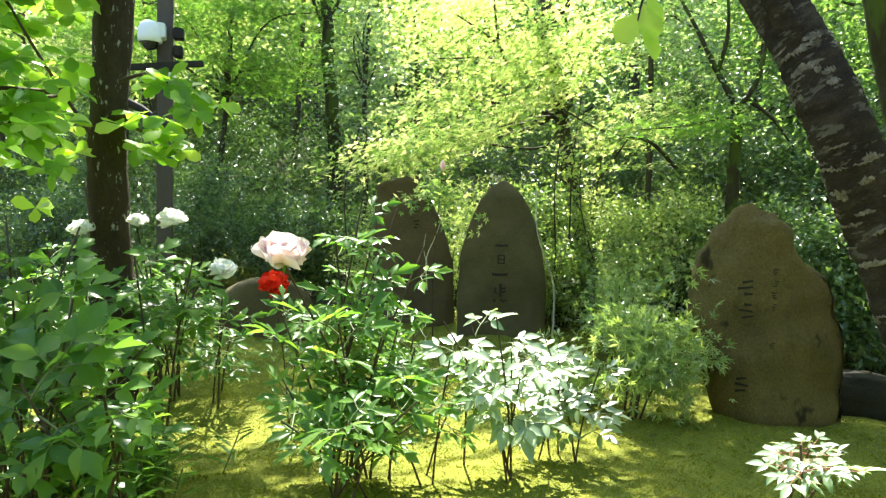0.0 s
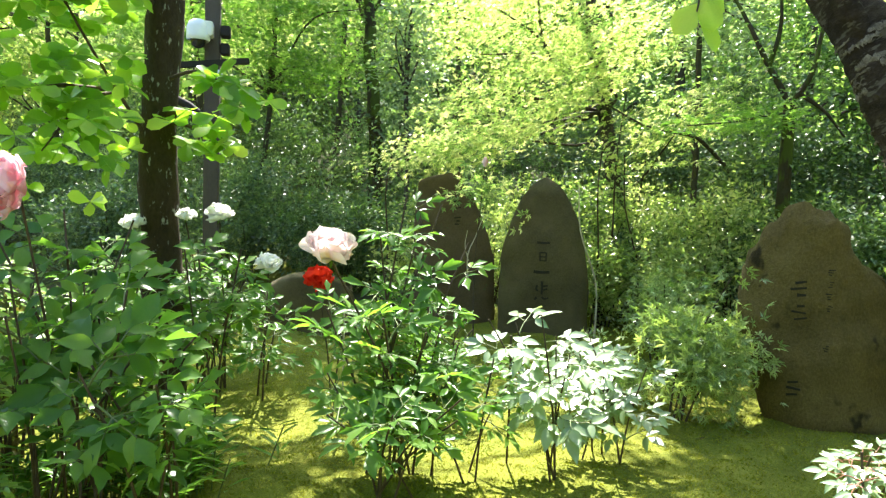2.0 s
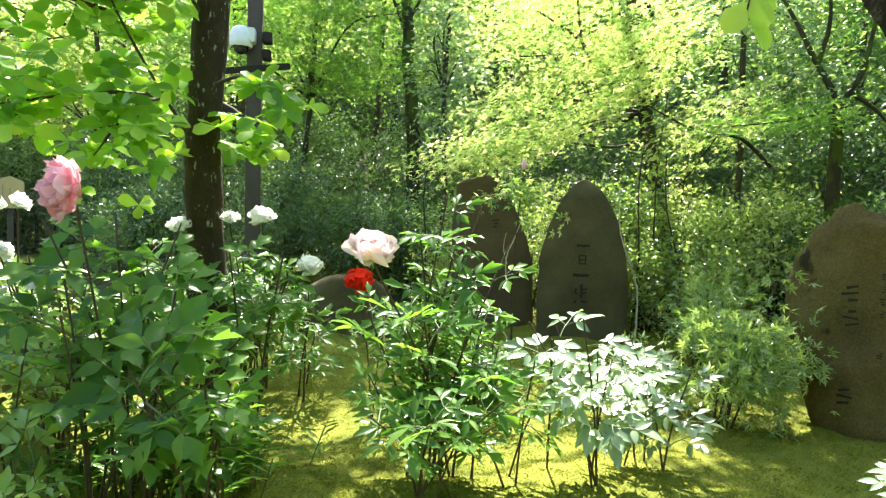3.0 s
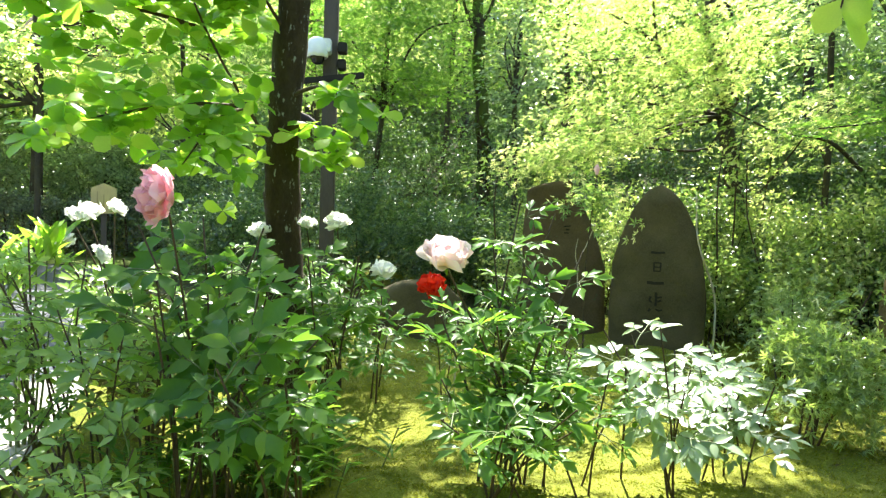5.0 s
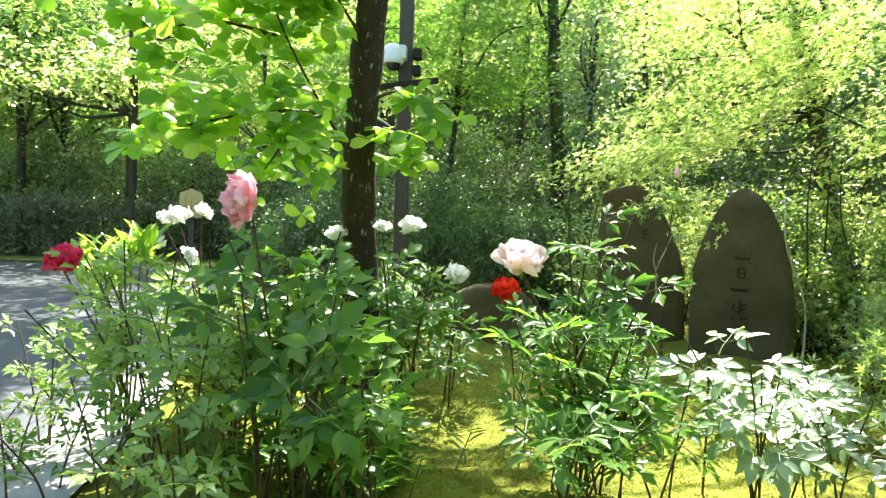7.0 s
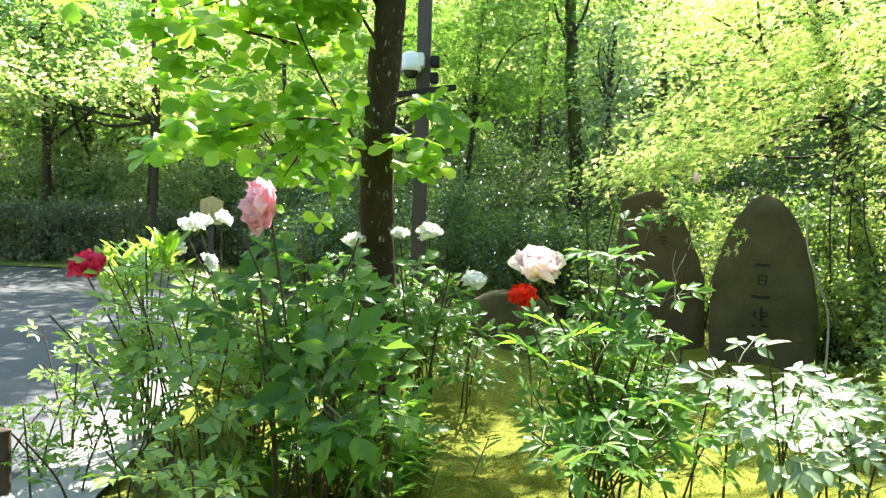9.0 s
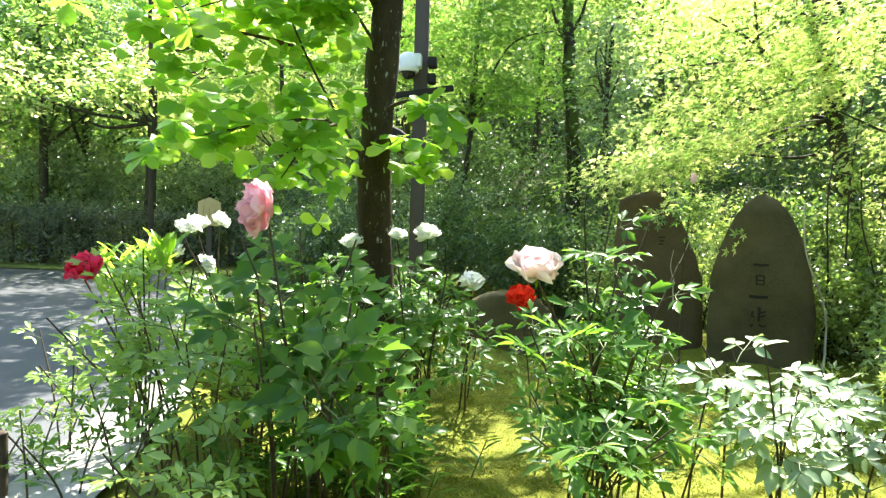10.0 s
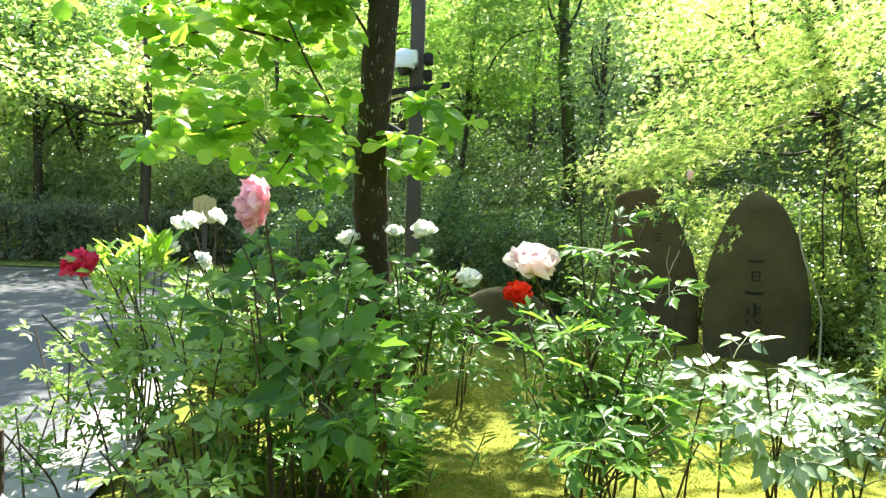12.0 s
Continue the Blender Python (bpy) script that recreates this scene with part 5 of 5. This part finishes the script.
# leafy plants without flowers
for _x, _y, _h, _n, _rad, _leaf, _set, _seed in ((1.36, 3.12, 0.88, 5, 0.26, 0.24, "pale", 110), (1.86, 3.35, 0.72, 5, 0.26, 0.22, "pale", 111), (-0.42, 2.72, 0.74, 5, 0.26, 0.29, "large", 112), (-1.25, 3.3, 0.92, 6, 0.35, 0.24, "young", 113),
                                                 (-2.35, 3.8, 0.66, 6, 0.34, 0.14, "young", 114), (-1.95, 3.0, 0.46, 3, 0.3, 0.14, "green", 118), (-2.35, 3.3, 0.42, 3, 0.28, 0.13, "young", 119), (-1.6, 3.15, 0.55, 4, 0.3, 0.18, "green", 120), (-0.75, 4.1, 0.8, 5, 0.35, 0.24, "green", 115), (1.15, 4.4, 0.7, 6, 0.3, 0.22, "green", 116), (-1.2, 2.6, 0.48, 4, 0.3, 0.2, "young", 117), (0.6, 2.92, 0.6, 7, 0.44, 0.26, "green", 121), (0.95, 3.2, 0.66, 5, 0.36, 0.25, "green", 122), (-0.4, 3.8, 1.14, 6, 0.3, 0.27, "large", 123)):
    peony(_x, _y, "leafy tree peony without flowers", around(_n, _rad, _h, _seed), _leaf * (1.15 if _set == "pale" else 1.1), _set, 6 if _set == "pale" else 5, _seed, 0.36 if _set == "pale" else 0.62 if _set == "large" else 0.5, 0.0075 if _set == "large" else 0.006, level=0.65 if _set == "pale" else 0.0, lean=(-0.32, -0.31) if _set == "pale" else (0.4, -0.36) if _set == "young" else (0.0, -0.24))
# small red-stemmed plant catching the sun
peony(2.12, 1.86, "small red-stemmed peony with sunlit leaves", [(-0.07, -0.03, 0.6), (0.05, 0.03, 0.58), (0.1, -0.06, 0.57)], 0.17, "red", 5, 131, 0.86, level=0.65, lean=(-0.36, -0.1))

# upright young shoots catching the sun
YS = thing("young_shoots", "upright bright green lance-leaved shoots in full sun", "plant", -2.0, 3.85, float(ground_z(-2.0, 3.85)))
_ys = np.random.default_rng(19)
for _k in range(9):
    _q = np.array((_ys.uniform(-0.26, 0.26), _ys.normal() * 0.09, _ys.uniform(1.02, 1.24)))
    part("stem", tube(Geo(), curve_points([(_q[0] * 0.3, _q[1] * 0.3, -0.04), (_q[0] * 0.5, _q[1], _q[2] * 0.5), _q], 10), np.linspace(0.008, 0.004, 10), 6).mesh("stem", GREEN_STEM), YS)
    _a = _ys.uniform(0, 6.28, 13)
    _h = np.column_stack([np.cos(_a), np.sin(_a), 0.7 + 0.6 * _ys.random(13)])
    _pp = _q + np.column_stack([np.zeros(13), np.zeros(13), -_ys.uniform(0, 0.22, 13)])
    part("leaf", scatter(Geo(), (LEAF_LANCE[0] * (1.2, 1, 1), LEAF_LANCE[1]), _pp, frames(np.column_stack([-np.cos(_a), -np.sin(_a), np.ones(13)]), _h), _ys.uniform(0.15, 0.24, 13)).mesh("leaf", YOUNG_LEAF), YS)

# twiggy olive shrub among the peonies
shrub("olive_shrub", "twiggy shrub with olive-brown leaves among peonies", -1.3, 3.85, (0.42, 0.35, 0.45), DRY_LEAF, LEAF_SIMPLE, 60, 22, 0.14, 0.05, 150, zc=0.55)

# lance-leaved ground plants at the front of the bed
def lily(x, y, seed):
    r = np.random.default_rng(seed)
    z = float(ground_z(x, y))
    p = thing("lance_leaf_plant", "low plant with slender lance-shaped leaves", "plant", x, y, z, group="lance-leaf plants")
    for s in range(5):
        bx, by = r.normal(size=2) * 0.06
        h = r.uniform(0.18, 0.32)
        part("stem", tube(Geo(), [(bx, by, -0.02), (bx * 1.4, by * 1.4, h)], 0.004, 5).mesh("stem", GREEN_STEM), p)
        n = 10
        a = r.uniform(0, 6.28, n)
        pl = np.column_stack([bx * np.ones(n) * 1.3, by * np.ones(n) * 1.3, np.linspace(0.25, 1, n) * h])
        hd = np.column_stack([np.cos(a), np.sin(a), 0.5 + 0.3 * r.random(n)])
        part("leaf", scatter(Geo(), LEAF_LANCE, pl, frames(np.column_stack([-0.5 * np.cos(a), -0.5 * np.sin(a), np.ones(n)]), hd), r.uniform(0.1, 0.17, n)).mesh("leaf", PEONY_LEAF), p)


for _k, (_x, _y) in enumerate(((-0.25, 3.4), (-0.42, 3.3), (-0.33, 3.22), (-0.85, 3.4), (-0.56, 3.3), (-0.5, 3.18), (-0.7, 3.2), (-1.13, 3.1), (-0.36, 3.05), (-0.64, 3.42), (-0.74, 3.33), (-0.48, 3.42), (-0.95, 3.25), (-1.02, 3.42), (-0.28, 3.28))):
    lily(_x, _y, 400 + _k)

# thin canes that hold the stems; the last entry is a short dark post
for _k, (_x, _y, _h, _r, _m) in enumerate(((1.28, 3.3, 0.7, 0.006, WOODY_STEM), (-0.72, 4.6, 0.72, 0.006, CANE), (0.45, 3.95, 0.8, 0.005, CANE), (-2.27, 3.05, 0.36, 0.035, WOODY_STEM))):
    _z = float(ground_z(_x, _y))
    tagged(part("support_cane", tube(Geo(), [(0, 0, -0.05), (0.005, 0, _h * 0.5), (0, 0.004, _h)], _r, 8).mesh("support_cane", _m), m=pose(_x, _y, _z)), "upright garden stake among peony stems", "cane", "canes")

_z = float(ground_z(-2.6, 4.9))
tagged(part("fallen_cane", tube(Geo(), curve_points([(0.0, -0.55, 0.02), (0.02, 0.0, 0.03), (-0.03, 0.6, 0.025)], 8), 0.012, 8).mesh("fallen_cane", CANE), m=pose(-2.6, 4.9, _z)), "thin pale cane lying along the road edge", "cane", "canes")

# sapling with a pink bud in front of the stones
SP = thing("sapling", "thin young maple sapling with a pink tip before the stones", "sapling", 1.95, 6.2, float(ground_z(1.95, 6.2)))
part("stem", tube(Geo(), curve_points([(0, 0, -0.05), (-0.04, -0.1, 0.8), (-0.02, -0.25, 1.72)], 16), np.linspace(0.009, 0.004, 16), 6).mesh("stem", WOODY_STEM), SP)
_q = rng.normal(size=(26, 3)) * (0.2, 0.14, 0.13) + (0.0, -0.22, 1.45)
part("foliage", sprays(Geo(), LEAF_MAPLE, _q, 7, 0.1, 0.085, 0.3, 0.4, 160).mesh("foliage", MAPLE_LEAF, False), SP)
part("bud", tube(Geo(), [(-0.02, -0.25, 1.7), (-0.02, -0.25, 1.75), (-0.02, -0.25, 1.79)], [0.012, 0.03, 0.012], 8).mesh("bud", PINK_PETAL), SP, "pink bud")

for _k, (_x, _y, _h, _lx) in enumerate(((3.25, 6.18, 1.6, -0.22), (3.36, 6.5, 2.2, 0.1), (3.6, 6.7, 2.6, 0.2), (3.85, 6.4, 1.9, -0.2), (1.3, 8.0, 2.0, 0.1))):
    _z = float(ground_z(_x, _y))
    _sl = thing("slender_sapling", "slender pale-stemmed sapling behind the stones", "sapling", _x, _y, _z, group="slender saplings")
    part("stem", tube(Geo(), curve_points([(0, 0, -0.05), (_lx * 0.2 + 0.05, 0.02, _h * 0.35), (_lx * 0.7 - 0.05, 0, _h * 0.7), (_lx, 0.05, _h)], 16), np.linspace(0.012, 0.006, 16), 6, 0.16).mesh("stem", CANE if _k == 0 else WOODY_STEM), _sl)
    _q = np.column_stack([_lx + rng.normal(size=16) * 0.2, rng.normal(size=16) * 0.15, _h * rng.uniform(0.6, 1.05, 16)])
    if _k:
        part("foliage", sprays(Geo(), LEAF_SIMPLE, _q[:10], 7, 0.13, 0.065, 0.3, 0.5, 420 + _k).mesh("foliage", MAPLE_LEAF, False), _sl)
_tw = Geo()
tube(_tw, curve_points([(-0.1, -0.1, 0.55), (-0.12, -0.12, 0.85), (-0.05, -0.14, 1.05), (0.02, -0.15, 1.25)], 12), np.linspace(0.007, 0.003, 12), 5)
tube(_tw, curve_points([(-0.11, -0.12, 0.8), (-0.15, -0.12, 0.95), (-0.13, -0.12, 1.1)], 8), np.linspace(0.005, 0.002, 8), 5)
part("dry_twig", _tw.mesh("dry_twig", CANE), SP, "bare pale twig")

# ------------------------------------------------------------------ moss relief
_n = 260000
_x = rng.uniform(-2.2, 4.6, _n)
_y = 2.2 + 5.6 * rng.random(_n) ** 1.5
_ok = _x > road_edge(_y) + 0.25
_x, _y = _x[_ok], _y[_ok]
_pl = np.column_stack([_x, _y, ground_z(_x, _y) - 0.002])
_hd = rng.normal(size=(len(_x), 3)) * (1, 1, 0.3) + (0, 0, 0.7)
_nm = rng.normal(size=(len(_x), 3)) * 0.6 + (0, -0.3, 1.0)
BLADE = (np.array([(-0.25, 0, 0), (0.25, 0, 0), (0, 1, 0.1)]), [(0, 1, 2)])
tagged(part("moss_tufts", scatter(Geo(), BLADE, _pl, frames(_nm, _hd), rng.uniform(0.008, 0.02, len(_x))).mesh("moss_tufts", MOSS_TUFT, False)), "short feathery moss tufts covering the ground", "moss", kind="stuff")
